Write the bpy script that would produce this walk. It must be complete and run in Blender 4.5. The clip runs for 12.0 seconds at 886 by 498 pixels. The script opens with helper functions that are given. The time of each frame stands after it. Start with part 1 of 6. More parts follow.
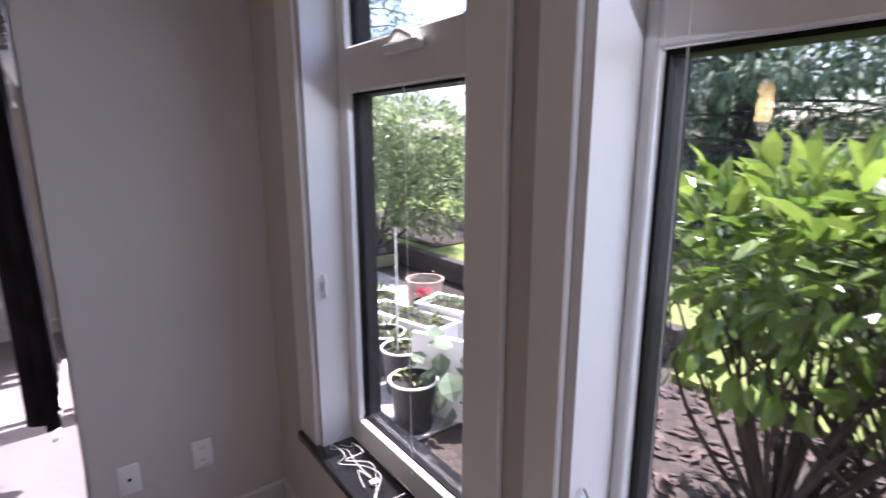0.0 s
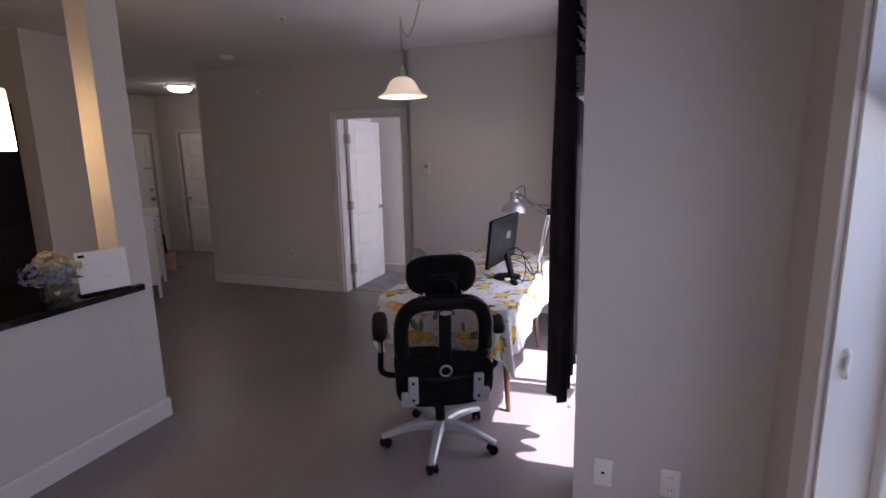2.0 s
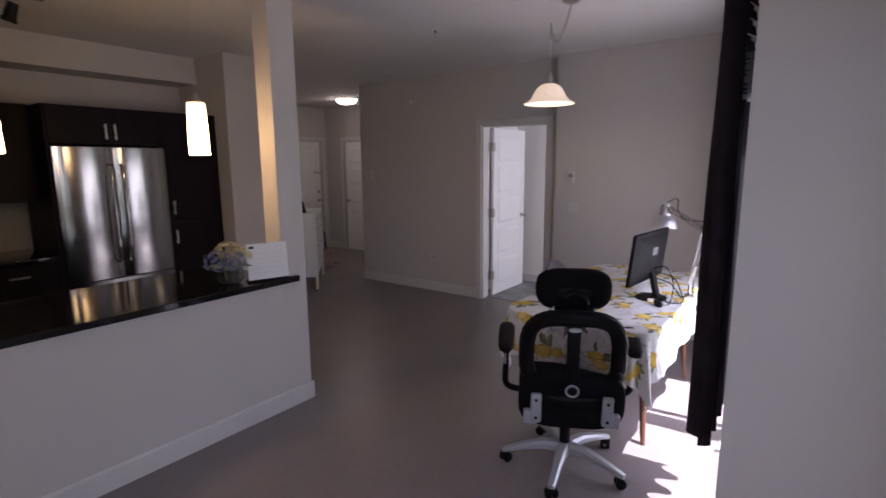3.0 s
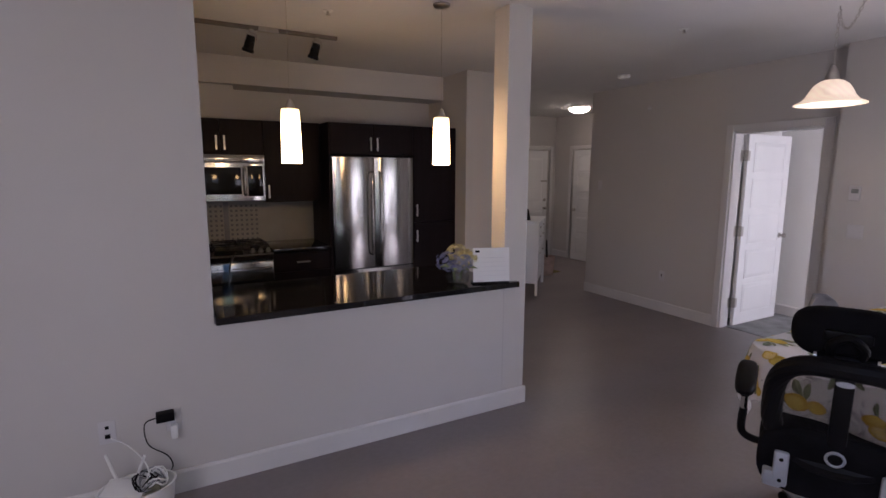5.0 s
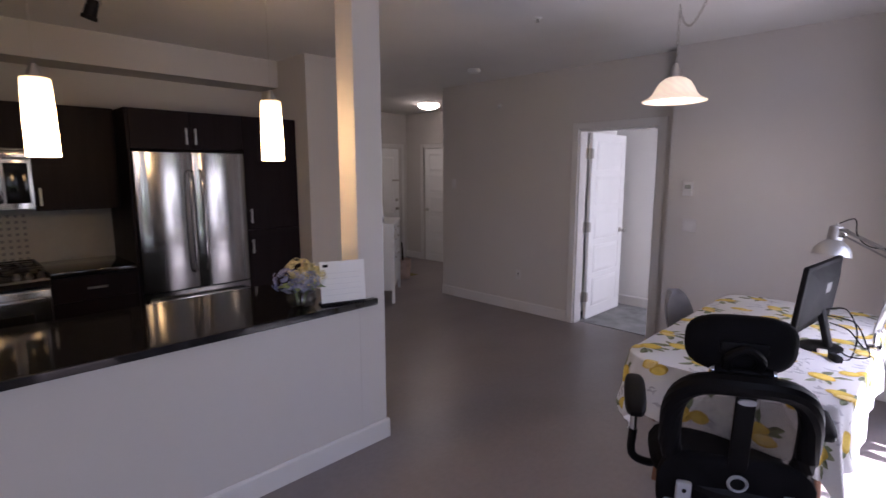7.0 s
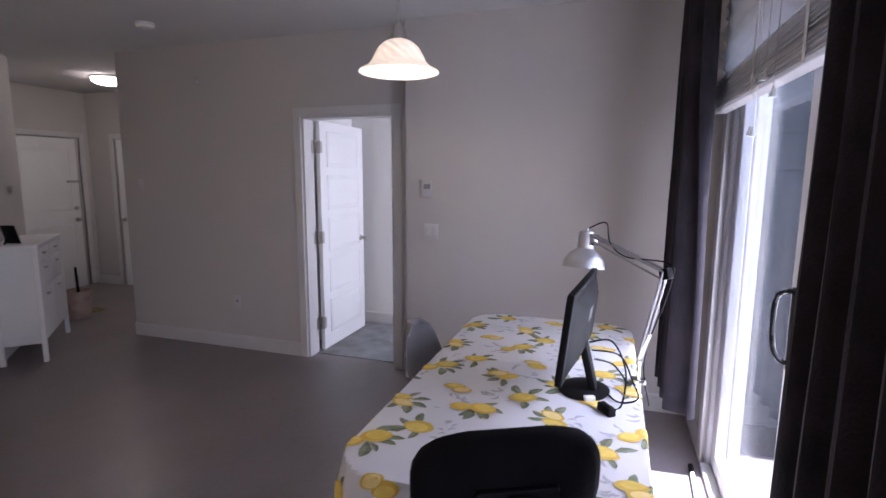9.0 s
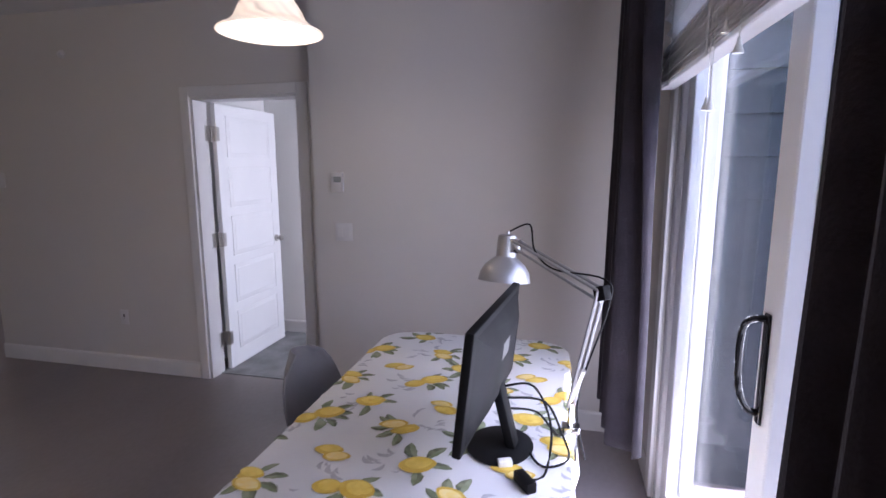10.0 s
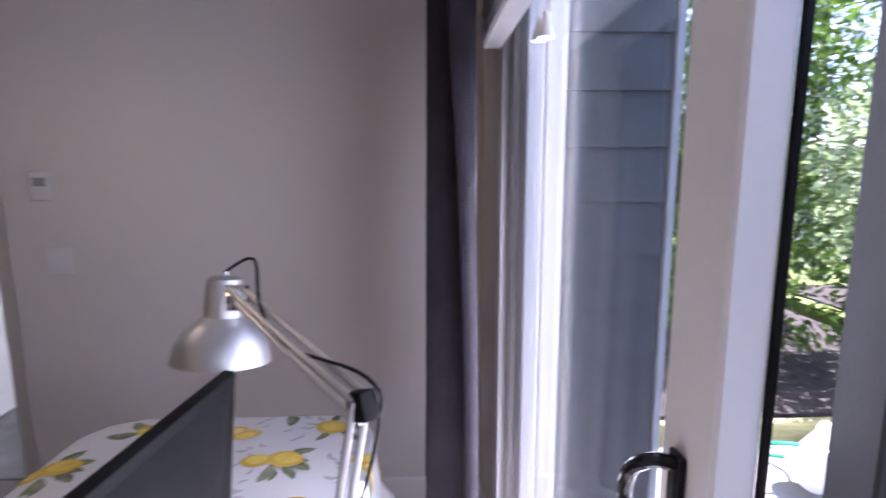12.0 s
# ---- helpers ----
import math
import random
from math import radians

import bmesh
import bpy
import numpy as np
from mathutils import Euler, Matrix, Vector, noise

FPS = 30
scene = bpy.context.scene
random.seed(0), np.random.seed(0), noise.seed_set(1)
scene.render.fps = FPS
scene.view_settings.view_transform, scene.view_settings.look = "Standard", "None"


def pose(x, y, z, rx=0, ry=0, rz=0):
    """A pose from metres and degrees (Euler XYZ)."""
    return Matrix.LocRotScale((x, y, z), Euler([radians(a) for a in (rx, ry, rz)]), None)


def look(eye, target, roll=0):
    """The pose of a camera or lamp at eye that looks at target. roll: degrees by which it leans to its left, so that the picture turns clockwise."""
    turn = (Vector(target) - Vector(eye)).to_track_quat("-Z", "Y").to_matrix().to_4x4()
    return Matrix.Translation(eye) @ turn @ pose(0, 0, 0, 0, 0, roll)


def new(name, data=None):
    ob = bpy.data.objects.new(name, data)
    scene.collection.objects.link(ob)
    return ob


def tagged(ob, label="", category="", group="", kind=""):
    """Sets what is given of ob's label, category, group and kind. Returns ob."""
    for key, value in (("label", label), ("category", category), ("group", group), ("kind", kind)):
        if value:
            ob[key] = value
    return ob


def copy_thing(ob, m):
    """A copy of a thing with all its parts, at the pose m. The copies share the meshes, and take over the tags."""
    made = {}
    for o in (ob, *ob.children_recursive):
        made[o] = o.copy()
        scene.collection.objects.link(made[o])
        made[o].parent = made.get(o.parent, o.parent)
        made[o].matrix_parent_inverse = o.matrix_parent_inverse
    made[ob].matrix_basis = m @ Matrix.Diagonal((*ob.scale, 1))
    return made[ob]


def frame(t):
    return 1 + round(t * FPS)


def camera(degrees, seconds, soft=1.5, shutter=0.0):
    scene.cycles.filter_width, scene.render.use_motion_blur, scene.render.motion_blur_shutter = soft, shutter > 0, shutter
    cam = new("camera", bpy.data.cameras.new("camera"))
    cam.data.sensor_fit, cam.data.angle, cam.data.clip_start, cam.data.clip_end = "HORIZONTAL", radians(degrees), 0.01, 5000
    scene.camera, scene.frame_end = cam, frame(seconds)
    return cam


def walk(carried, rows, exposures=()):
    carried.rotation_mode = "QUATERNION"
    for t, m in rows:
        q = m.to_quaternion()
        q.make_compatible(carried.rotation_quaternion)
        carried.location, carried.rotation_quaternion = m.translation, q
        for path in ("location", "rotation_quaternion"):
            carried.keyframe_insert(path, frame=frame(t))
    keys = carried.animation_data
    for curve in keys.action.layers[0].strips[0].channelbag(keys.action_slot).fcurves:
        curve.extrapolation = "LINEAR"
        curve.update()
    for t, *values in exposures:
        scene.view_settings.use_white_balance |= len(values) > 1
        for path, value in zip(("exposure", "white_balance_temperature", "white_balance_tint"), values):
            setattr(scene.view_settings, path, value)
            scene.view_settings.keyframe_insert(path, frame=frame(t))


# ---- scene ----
cam = camera(82.2, 12.0, shutter=0.25)
# seconds, x, y, z, yaw, pitch, roll
PATH = [
    (0.0, 0.835, 1.319, 1.555, -37.13, -12.31, 0.06),
    (0.5, 0.946, 1.320, 1.581, -15.55, -12.11, 0.39),
    (1.0, 1.006, 1.271, 1.610, 2.81, -11.10, 0.34),
    (1.5, 0.997, 1.288, 1.613, 14.18, -10.81, 0.98),
    (2.0, 0.948, 1.352, 1.625, 19.81, -10.70, 1.18),
    (2.5, 0.909, 1.375, 1.615, 26.72, -9.99, 0.56),
    (3.0, 0.981, 1.418, 1.619, 36.26, -9.53, 0.43),
    (3.5, 0.995, 1.413, 1.626, 45.98, -9.18, -0.01),
    (5.5, 0.971, 1.418, 1.641, 62.11, -8.56, -0.14),
    (6.0, 0.838, 1.487, 1.651, 61.12, -8.73, -0.20),
    (6.5, 0.700, 1.579, 1.640, 53.48, -8.74, -0.21),
    (8.5, 0.195, 2.522, 1.569, 23.50, -8.32, 0.19),
    (9.0, 0.239, 2.834, 1.570, 18.24, -8.19, -0.28),
    (9.5, 0.282, 3.106, 1.558, 15.60, -8.81, -0.17),
    (10.0, 0.329, 3.391, 1.564, 13.21, -9.09, 0.06),
    (10.5, 0.382, 3.636, 1.573, 11.54, -9.26, -0.14),
    (11.0, 0.424, 3.818, 1.592, 11.36, -9.54, -0.20),
    (11.5, 0.455, 4.006, 1.568, 11.21, -9.44, 0.16),
    (12.0, 0.534, 4.190, 1.533, -2.17, -8.77, 0.19),
]
walk(cam, [(t, pose(x, y, z, 90 + pitch, roll, yaw)) for t, x, y, z, yaw, pitch, roll in PATH], [(0.0, 2.0, 6000, 25), (1.0, 2.0, 5950, 26), (3.5, 2.25, 5950, 27), (5.5, 2.44, 5900, 27), (6.5, 2.52, 5850, 27), (8.5, 2.65, 5550, 25), (10.5, 2.66, 5450, 25), (12.0, 2.5, 5600, 27)])

# ---- world, sun, exposure ----
world = bpy.data.worlds.new("sky_world")
scene.world = world
world.use_nodes = True
wn = world.node_tree.nodes
sky = wn.new("ShaderNodeTexSky")
sky.sky_type = "NISHITA"
sky.sun_disc = False
SUN_EL, SUN_AZ = 69.5, 87.0   # height, and compass turn from +y towards +x
sky.sun_elevation, sky.sun_rotation = radians(SUN_EL), radians(SUN_AZ)
sky.air_density, sky.dust_density = 1.0, 2.0
world.node_tree.links.new(sky.outputs[0], wn["Background"].inputs[0])
wn["Background"].inputs[1].default_value = 0.15
sd = bpy.data.lights.new("sun", "SUN")
sd.energy, sd.angle, sd.color = 5.0, radians(0.6), (1.0, 0.95, 0.88)
sun = new("sun", sd)
_d = Vector((math.sin(radians(SUN_AZ)) * math.cos(radians(SUN_EL)), math.cos(radians(SUN_AZ)) * math.cos(radians(SUN_EL)), math.sin(radians(SUN_EL))))
sun.matrix_world = look(_d * 30, (0, 0, 0))
# added area lamps standing in for sky light in the openings: an assumed, unseen window behind the walk's start, the two
# tall windows, the glass door, the bedroom's unseen window
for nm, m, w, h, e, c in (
        ("unseen_window_fill", look((1.6, -0.35, 1.45), (-1.0, 0.9, 0.0)), 1.4, 1.8, 8.3, (1.0, 0.97, 0.95)),
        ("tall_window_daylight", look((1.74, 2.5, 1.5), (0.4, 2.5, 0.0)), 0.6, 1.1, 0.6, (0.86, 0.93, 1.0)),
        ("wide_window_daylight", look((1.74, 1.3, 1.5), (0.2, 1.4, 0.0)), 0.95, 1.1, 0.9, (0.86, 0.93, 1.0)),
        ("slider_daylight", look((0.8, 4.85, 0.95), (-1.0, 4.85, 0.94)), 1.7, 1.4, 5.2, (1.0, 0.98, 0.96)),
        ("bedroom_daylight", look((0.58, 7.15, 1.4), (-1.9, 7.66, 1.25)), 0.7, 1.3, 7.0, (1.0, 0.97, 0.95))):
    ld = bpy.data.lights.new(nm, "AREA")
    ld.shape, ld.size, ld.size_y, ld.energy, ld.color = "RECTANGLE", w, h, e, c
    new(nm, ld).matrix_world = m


# ---- materials ----
def mat(name, color, rough=0.5, metal=0.0, var=0.12, scale=6.0, fine=60.0, bump=0.05, coat=0.0, trans=0.0, tint=None, stretch=(1, 1, 1), rand=0.0):
    """A surface with a large and a fine variation, and relief."""
    m = bpy.data.materials.new(name)
    m.use_nodes = True
    nt = m.node_tree
    n, l = nt.nodes, nt.links
    b = n["Principled BSDF"]
    tc = n.new("ShaderNodeTexCoord")
    mp = n.new("ShaderNodeMapping")
    mp.inputs["Scale"].default_value = stretch
    l.new(tc.outputs["Object"], mp.inputs[0])
    n1, n2 = n.new("ShaderNodeTexNoise"), n.new("ShaderNodeTexNoise")
    n1.inputs["Scale"].default_value, n2.inputs["Scale"].default_value = scale, fine
    n1.inputs["Detail"].default_value = 4
    l.new(mp.outputs[0], n1.inputs["Vector"])
    l.new(mp.outputs[0], n2.inputs["Vector"])
    a = n.new("ShaderNodeMix")
    a.data_type = "RGBA"
    c2 = tint or tuple(c * (1 - 2 * var) for c in color)
    a.inputs[6].default_value = (*color, 1)
    a.inputs[7].default_value = (*c2, 1)
    r = n.new("ShaderNodeMapRange")
    r.inputs[1].default_value, r.inputs[2].default_value = 0.35, 0.7
    l.new(n1.outputs[0], r.inputs[0])
    l.new(r.outputs[0], a.inputs[0])
    h = n.new("ShaderNodeHueSaturation")
    v = n.new("ShaderNodeMapRange")
    v.inputs[3].default_value, v.inputs[4].default_value = 1 - var, 1 + var
    l.new(n2.outputs[0], v.inputs[0])
    l.new(v.outputs[0], h.inputs["Value"])
    l.new(a.outputs[2], h.inputs["Color"])
    out = h.outputs[0]
    if rand:
        oi, rr, hh = n.new("ShaderNodeObjectInfo"), n.new("ShaderNodeMapRange"), n.new("ShaderNodeHueSaturation")
        gi = n.new("ShaderNodeNewGeometry")
        ad = n.new("ShaderNodeMath")
        ad.operation = "ADD"
        fr = n.new("ShaderNodeMath")
        fr.operation = "FRACT"
        l.new(oi.outputs["Random"], ad.inputs[0])
        l.new(gi.outputs["Random Per Island"], ad.inputs[1])
        l.new(ad.outputs[0], fr.inputs[0])
        rr.inputs[3].default_value, rr.inputs[4].default_value = 1 - rand, 1 + rand
        l.new(fr.outputs[0], rr.inputs[0])
        l.new(rr.outputs[0], hh.inputs["Value"])
        l.new(out, hh.inputs["Color"])
        out = hh.outputs[0]
    l.new(out, b.inputs["Base Color"])
    b.inputs["Metallic"].default_value = metal
    rg = n.new("ShaderNodeMapRange")
    rg.inputs[3].default_value, rg.inputs[4].default_value = max(0.02, rough * 0.85), min(1, rough * 1.15)
    l.new(n1.outputs[0], rg.inputs[0])
    l.new(rg.outputs[0], b.inputs["Roughness"])
    b.inputs["Coat Weight"].default_value = coat
    if trans:
        b.inputs["Subsurface Weight"].default_value = 0.0
        t = n.new("ShaderNodeBsdfTranslucent")
        mx = n.new("ShaderNodeMixShader")
        mx.inputs[0].default_value = trans
        l.new(out, t.inputs[0])
        l.new(b.outputs[0], mx.inputs[1])
        l.new(t.outputs[0], mx.inputs[2])
        l.new(mx.outputs[0], n["Material Output"].inputs[0])
    if bump:
        bp = n.new("ShaderNodeBump")
        bp.inputs["Strength"].default_value, bp.inputs["Distance"].default_value = bump, 0.01
        l.new(n2.outputs[0], bp.inputs["Height"])
        l.new(bp.outputs[0], b.inputs["Normal"])
    return m


def glass(name, color=(1, 1, 1), rough=0.0):
    """A thin pane: clear, with a mirror gloss that grows towards grazing."""
    m = bpy.data.materials.new(name)
    m.use_nodes = True
    n, l = m.node_tree.nodes, m.node_tree.links
    n.remove(n["Principled BSDF"])
    t, g, mx = n.new("ShaderNodeBsdfTransparent"), n.new("ShaderNodeBsdfGlossy"), n.new("ShaderNodeMixShader")
    f, p, q = n.new("ShaderNodeLayerWeight"), n.new("ShaderNodeMath"), n.new("ShaderNodeMath")
    t.inputs[0].default_value = (*color, 1)
    g.inputs["Roughness"].default_value = rough
    f.inputs[0].default_value = 0.5
    p.operation, p.inputs[1].default_value = "POWER", 5.0
    q.operation, q.inputs[1].default_value, q.inputs[2].default_value = "MULTIPLY_ADD", 0.62, 0.03
    l.new(f.outputs["Facing"], p.inputs[0])
    l.new(p.outputs[0], q.inputs[0])
    l.new(q.outputs[0], mx.inputs[0])
    l.new(t.outputs[0], mx.inputs[1])
    l.new(g.outputs[0], mx.inputs[2])
    l.new(mx.outputs[0], n["Material Output"].inputs[0])
    return m


def glow(name, color, strength, base=(0.9, 0.88, 0.82)):
    m = bpy.data.materials.new(name)
    m.use_nodes = True
    b = m.node_tree.nodes["Principled BSDF"]
    b.inputs["Base Color"].default_value = (*base, 1)
    b.inputs["Roughness"].default_value = 0.3
    b.inputs["Emission Color"].default_value = (*color, 1)
    b.inputs["Emission Strength"].default_value = strength
    return m


WALL = mat("warm_grey_wall_paint", (0.52, 0.495, 0.475), 0.75, var=0.02, scale=1.2, fine=220, bump=0.03)
CEIL = mat("ceiling_paint", (0.66, 0.65, 0.64), 0.9, var=0.025, scale=2, fine=260, bump=0.08)
TRIM = mat("white_trim_paint", (0.74, 0.735, 0.73), 0.38, var=0.02, scale=3, fine=120, bump=0.015)
DOORW = mat("white_door_paint", (0.78, 0.78, 0.78), 0.4, var=0.02, scale=3, fine=150, bump=0.02)
BASEB = mat("off_white_trim_paint", (0.61, 0.595, 0.585), 0.42, var=0.03, scale=3, fine=120, bump=0.015)
MONB = mat("black_monitor_plastic", (0.007, 0.007, 0.008), 0.6, var=0.15, fine=200, bump=0.02)
MONB.node_tree.nodes["Principled BSDF"].inputs["Specular IOR Level"].default_value = 0.1
VINYL = mat("white_vinyl", (0.76, 0.76, 0.76), 0.32, var=0.02, scale=2, fine=80, bump=0.01)
FLOOR = mat("grey_brown_floor", (0.228, 0.2, 0.203), 0.34, var=0.1, scale=1.3, fine=38, bump=0.015, stretch=(1, 0.6, 1))
FLOOR.node_tree.nodes["Principled BSDF"].inputs["Specular IOR Level"].default_value = 0.32
CARPET = mat("grey_carpet", (0.25, 0.255, 0.26), 0.95, var=0.2, scale=5, fine=160, bump=0.5)
ESPRESSO = mat("espresso_wood", (0.011, 0.007, 0.009), 0.42, var=0.14, scale=3, fine=40, bump=0.03, stretch=(8, 8, 0.6))
STONE = mat("black_polished_stone", (0.012, 0.012, 0.014), 0.07, var=0.3, scale=30, fine=160, bump=0.0)
STEEL = mat("brushed_steel", (0.44, 0.43, 0.42), 0.17, 1.0, var=0.05, scale=2, fine=90, bump=0.004, stretch=(30, 30, 0.4))
CHROME = mat("chrome", (0.7, 0.7, 0.7), 0.12, 1.0, var=0.03, bump=0)
NICKEL = mat("brushed_nickel", (0.5, 0.48, 0.45), 0.3, 1.0, var=0.05, bump=0.01)
BLACKP = mat("black_plastic", (0.0055, 0.005, 0.006), 0.48, var=0.2, fine=200, bump=0.05)
GLOSSB = mat("glossy_black_plastic", (0.01, 0.01, 0.011), 0.09, var=0.1, bump=0)
WHITEP = mat("white_plastic", (0.75, 0.75, 0.73), 0.35, var=0.02, bump=0.01)
SILVERP = mat("silver_grey_plastic", (0.42, 0.44, 0.47), 0.35, 0.35, var=0.04, fine=150, bump=0.02)
FABRICB = mat("black_fabric", (0.007, 0.0065, 0.008), 0.9, var=0.25, scale=8, fine=300, bump=0.25)
CURTAIN = mat("charcoal_velvet", (0.022, 0.018, 0.025), 0.85, var=0.2, scale=7, fine=140, bump=0.2)
CURTAIN.node_tree.nodes["Principled BSDF"].inputs["Sheen Weight"].default_value = 0.04
for _m, _s in ((CURTAIN, 0.2), (FABRICB, 0.1), (BLACKP, 0.12), (GLOSSB, 0.3), (ESPRESSO, 0.1)):
    _m.node_tree.nodes["Principled BSDF"].inputs["Specular IOR Level"].default_value = _s
CLOTH = mat("white_tablecloth", (0.72, 0.72, 0.74), 0.75, var=0.025, scale=5, fine=400, bump=0.08, trans=0.15)
LEMON = mat("lemon_print", (0.6, 0.42, 0.07), 0.75, var=0.1, scale=12, fine=90, bump=0.02, tint=(0.55, 0.35, 0.035))
LEAFP = mat("leaf_print", (0.09, 0.1, 0.06), 0.75, var=0.25, scale=45, fine=120, bump=0.02, tint=(0.22, 0.24, 0.15))
SPRIG = mat("grey_sprig_print", (0.5, 0.5, 0.54), 0.75, var=0.1, scale=40, bump=0.02)
WALNUT = mat("walnut_wood", (0.16, 0.07, 0.035), 0.4, var=0.2, scale=6, fine=60, bump=0.03, stretch=(8, 8, 1))
GREYP = mat("grey_shell_plastic", (0.2, 0.19, 0.2), 0.5, var=0.04, bump=0.02)
TERRA = mat("terracotta", (0.5, 0.36, 0.3), 0.8, var=0.15, scale=12, bump=0.15)
SOIL = mat("potting_soil", (0.03, 0.022, 0.016), 0.95, var=0.3, scale=30, fine=120, bump=0.8)
BARK = mat("dark_bark", (0.05, 0.036, 0.028), 0.9, var=0.3, scale=12, fine=60, bump=0.6)
MULCH = mat("bark_mulch", (0.05, 0.037, 0.031), 0.95, var=0.3, scale=14, fine=70, bump=0.9, tint=(0.022, 0.016, 0.013))
LITTER = mat("dry_leaf_litter", (0.07, 0.045, 0.036), 0.8, var=0.2, scale=20, bump=0.2, rand=0.5)
LAUREL = mat("laurel_leaf", (0.1, 0.17, 0.025), 0.28, var=0.15, scale=10, fine=80, bump=0.05, trans=0.42, rand=0.35)
SHRUB = mat("shrub_leaf", (0.26, 0.34, 0.16), 0.4, var=0.2, scale=12, fine=80, bump=0.05, trans=0.5, rand=0.45)
CEDAR = mat("cedar_spray", (0.12, 0.18, 0.1), 0.6, var=0.25, scale=10, fine=60, bump=0.05, trans=0.35, rand=0.5)
PALEG = mat("young_leaf", (0.16, 0.22, 0.07), 0.5, var=0.2, scale=20, bump=0.05, trans=0.3, rand=0.3)
LAWN = mat("lawn", (0.17, 0.22, 0.05), 0.9, var=0.2, scale=4, fine=140, bump=0.8)
PAVER = mat("concrete_paver", (0.27, 0.26, 0.26), 0.85, var=0.1, scale=6, fine=120, bump=0.2, rand=0.08)
TIMBER = mat("weathered_timber", (0.055, 0.045, 0.04), 0.85, var=0.25, scale=6, fine=60, bump=0.4, stretch=(1, 1, 6))
SIDING = mat("blue_grey_siding", (0.026, 0.036, 0.042), 0.6, var=0.05, scale=3, fine=120, bump=0.1)
IRON = mat("black_iron", (0.012, 0.012, 0.013), 0.45, 0.3, var=0.1, bump=0.05)
PANE = glass("window_glass")
WARMGLASS = glow("lit_frosted_glass", (1.0, 0.64, 0.25), 5.0)
# the bulb sits low in the shade, so the glass glows less towards its top
_n, _l = WARMGLASS.node_tree.nodes, WARMGLASS.node_tree.links
_c, _x, _r = _n.new("ShaderNodeTexCoord"), _n.new("ShaderNodeSeparateXYZ"), _n.new("ShaderNodeMapRange")
_r.inputs[1].default_value, _r.inputs[2].default_value, _r.inputs[3].default_value, _r.inputs[4].default_value = -0.695, -0.86, 0.22, 6.5
_l.new(_c.outputs["Object"], _x.inputs[0])
_l.new(_x.outputs["Z"], _r.inputs[0])
_l.new(_r.outputs[0], _n["Principled BSDF"].inputs["Emission Strength"])
HALLGLASS = glow("lit_dome_glass", (1.0, 0.86, 0.66), 4.5)


# ---- mesh helpers ----
def box(bm, x0, y0, z0, x1, y1, z1, bevel=0.0, seg=2):
    vs = bmesh.ops.create_cube(bm, size=1)["verts"]
    for v in vs:
        v.co = Vector(((x0 + x1) / 2 + v.co.x * (x1 - x0), (y0 + y1) / 2 + v.co.y * (y1 - y0), (z0 + z1) / 2 + v.co.z * (z1 - z0)))
    if bevel:
        es = list({e for v in vs for e in v.link_edges})
        bmesh.ops.bevel(bm, geom=es, offset=bevel, segments=seg, profile=0.5, affect="EDGES")
    return bm


def boxm(*a, bevel=0.0, seg=2):
    return box(bmesh.new(), *a, bevel=bevel, seg=seg)


def lathe(profile, seg=24, at=(0, 0, 0), bm=None):
    """Turns (r, z) pairs round the z axis."""
    bm = bm or bmesh.new()
    rings = []
    for r, z in profile:
        rings.append([bm.verts.new((at[0] + r * math.cos(2 * math.pi * i / seg), at[1] + r * math.sin(2 * math.pi * i / seg), at[2] + z)) for i in range(seg)])
    for a, b in zip(rings, rings[1:]):
        for i in range(seg):
            bm.faces.new((a[i], a[(i + 1) % seg], b[(i + 1) % seg], b[i]))
    for ring, flip in ((rings[0], True), (rings[-1], False)):
        if (Vector(ring[0].co) - Vector(ring[seg // 2].co)).length > 1e-4:
            bm.faces.new(list(reversed(ring)) if flip else ring)
    return bm


def tube(points, r, seg=8, bm=None, closed=False, r2=None):
    """A round bar along points; r2: its radius at the end."""
    bm = bm or bmesh.new()
    pts = [Vector(p) for p in points]
    n = len(pts)
    rings = []
    up = Vector((0.13, 0.31, 0.94)).normalized()
    for i, p in enumerate(pts):
        a = pts[(i - 1) % n] if closed or i > 0 else p
        b = pts[(i + 1) % n] if closed or i < n - 1 else p
        d = (b - a).normalized()
        s = d.cross(up)
        if s.length < 0.05:
            s = d.cross(Vector((1, 0, 0)))
        s.normalize()
        u = s.cross(d)
        rr = r if r2 is None else r + (r2 - r) * i / (n - 1)
        rings.append([bm.verts.new(p + rr * (math.cos(2 * math.pi * k / seg) * s + math.sin(2 * math.pi * k / seg) * u)) for k in range(seg)])
    pairs = list(zip(rings, rings[1:])) + ([(rings[-1], rings[0])] if closed else [])
    for a, b in pairs:
        for k in range(seg):
            bm.faces.new((a[k], b[k], b[(k + 1) % seg], a[(k + 1) % seg]))
    if not closed:
        bm.faces.new(rings[0])
        bm.faces.new(list(reversed(rings[-1])))
    return bm


def curve_pts(ctrl, n=24):
    """A smooth line through points."""
    c = [Vector(p) for p in ctrl]
    out = []
    for i in range(len(c) - 1):
        p0, p1, p2, p3 = c[max(i - 1, 0)], c[i], c[i + 1], c[min(i + 2, len(c) - 1)]
        k = max(2, n // (len(c) - 1))
        for j in range(k):
            t = j / k
            out.append(0.5 * ((2 * p1) + (p2 - p0) * t + (2 * p0 - 5 * p1 + 4 * p2 - p3) * t * t + (3 * p1 - p0 - 3 * p2 + p3) * t ** 3))
    out.append(c[-1])
    return out


def turn(bm, m):
    bmesh.ops.transform(bm, matrix=m, verts=bm.verts)
    return bm


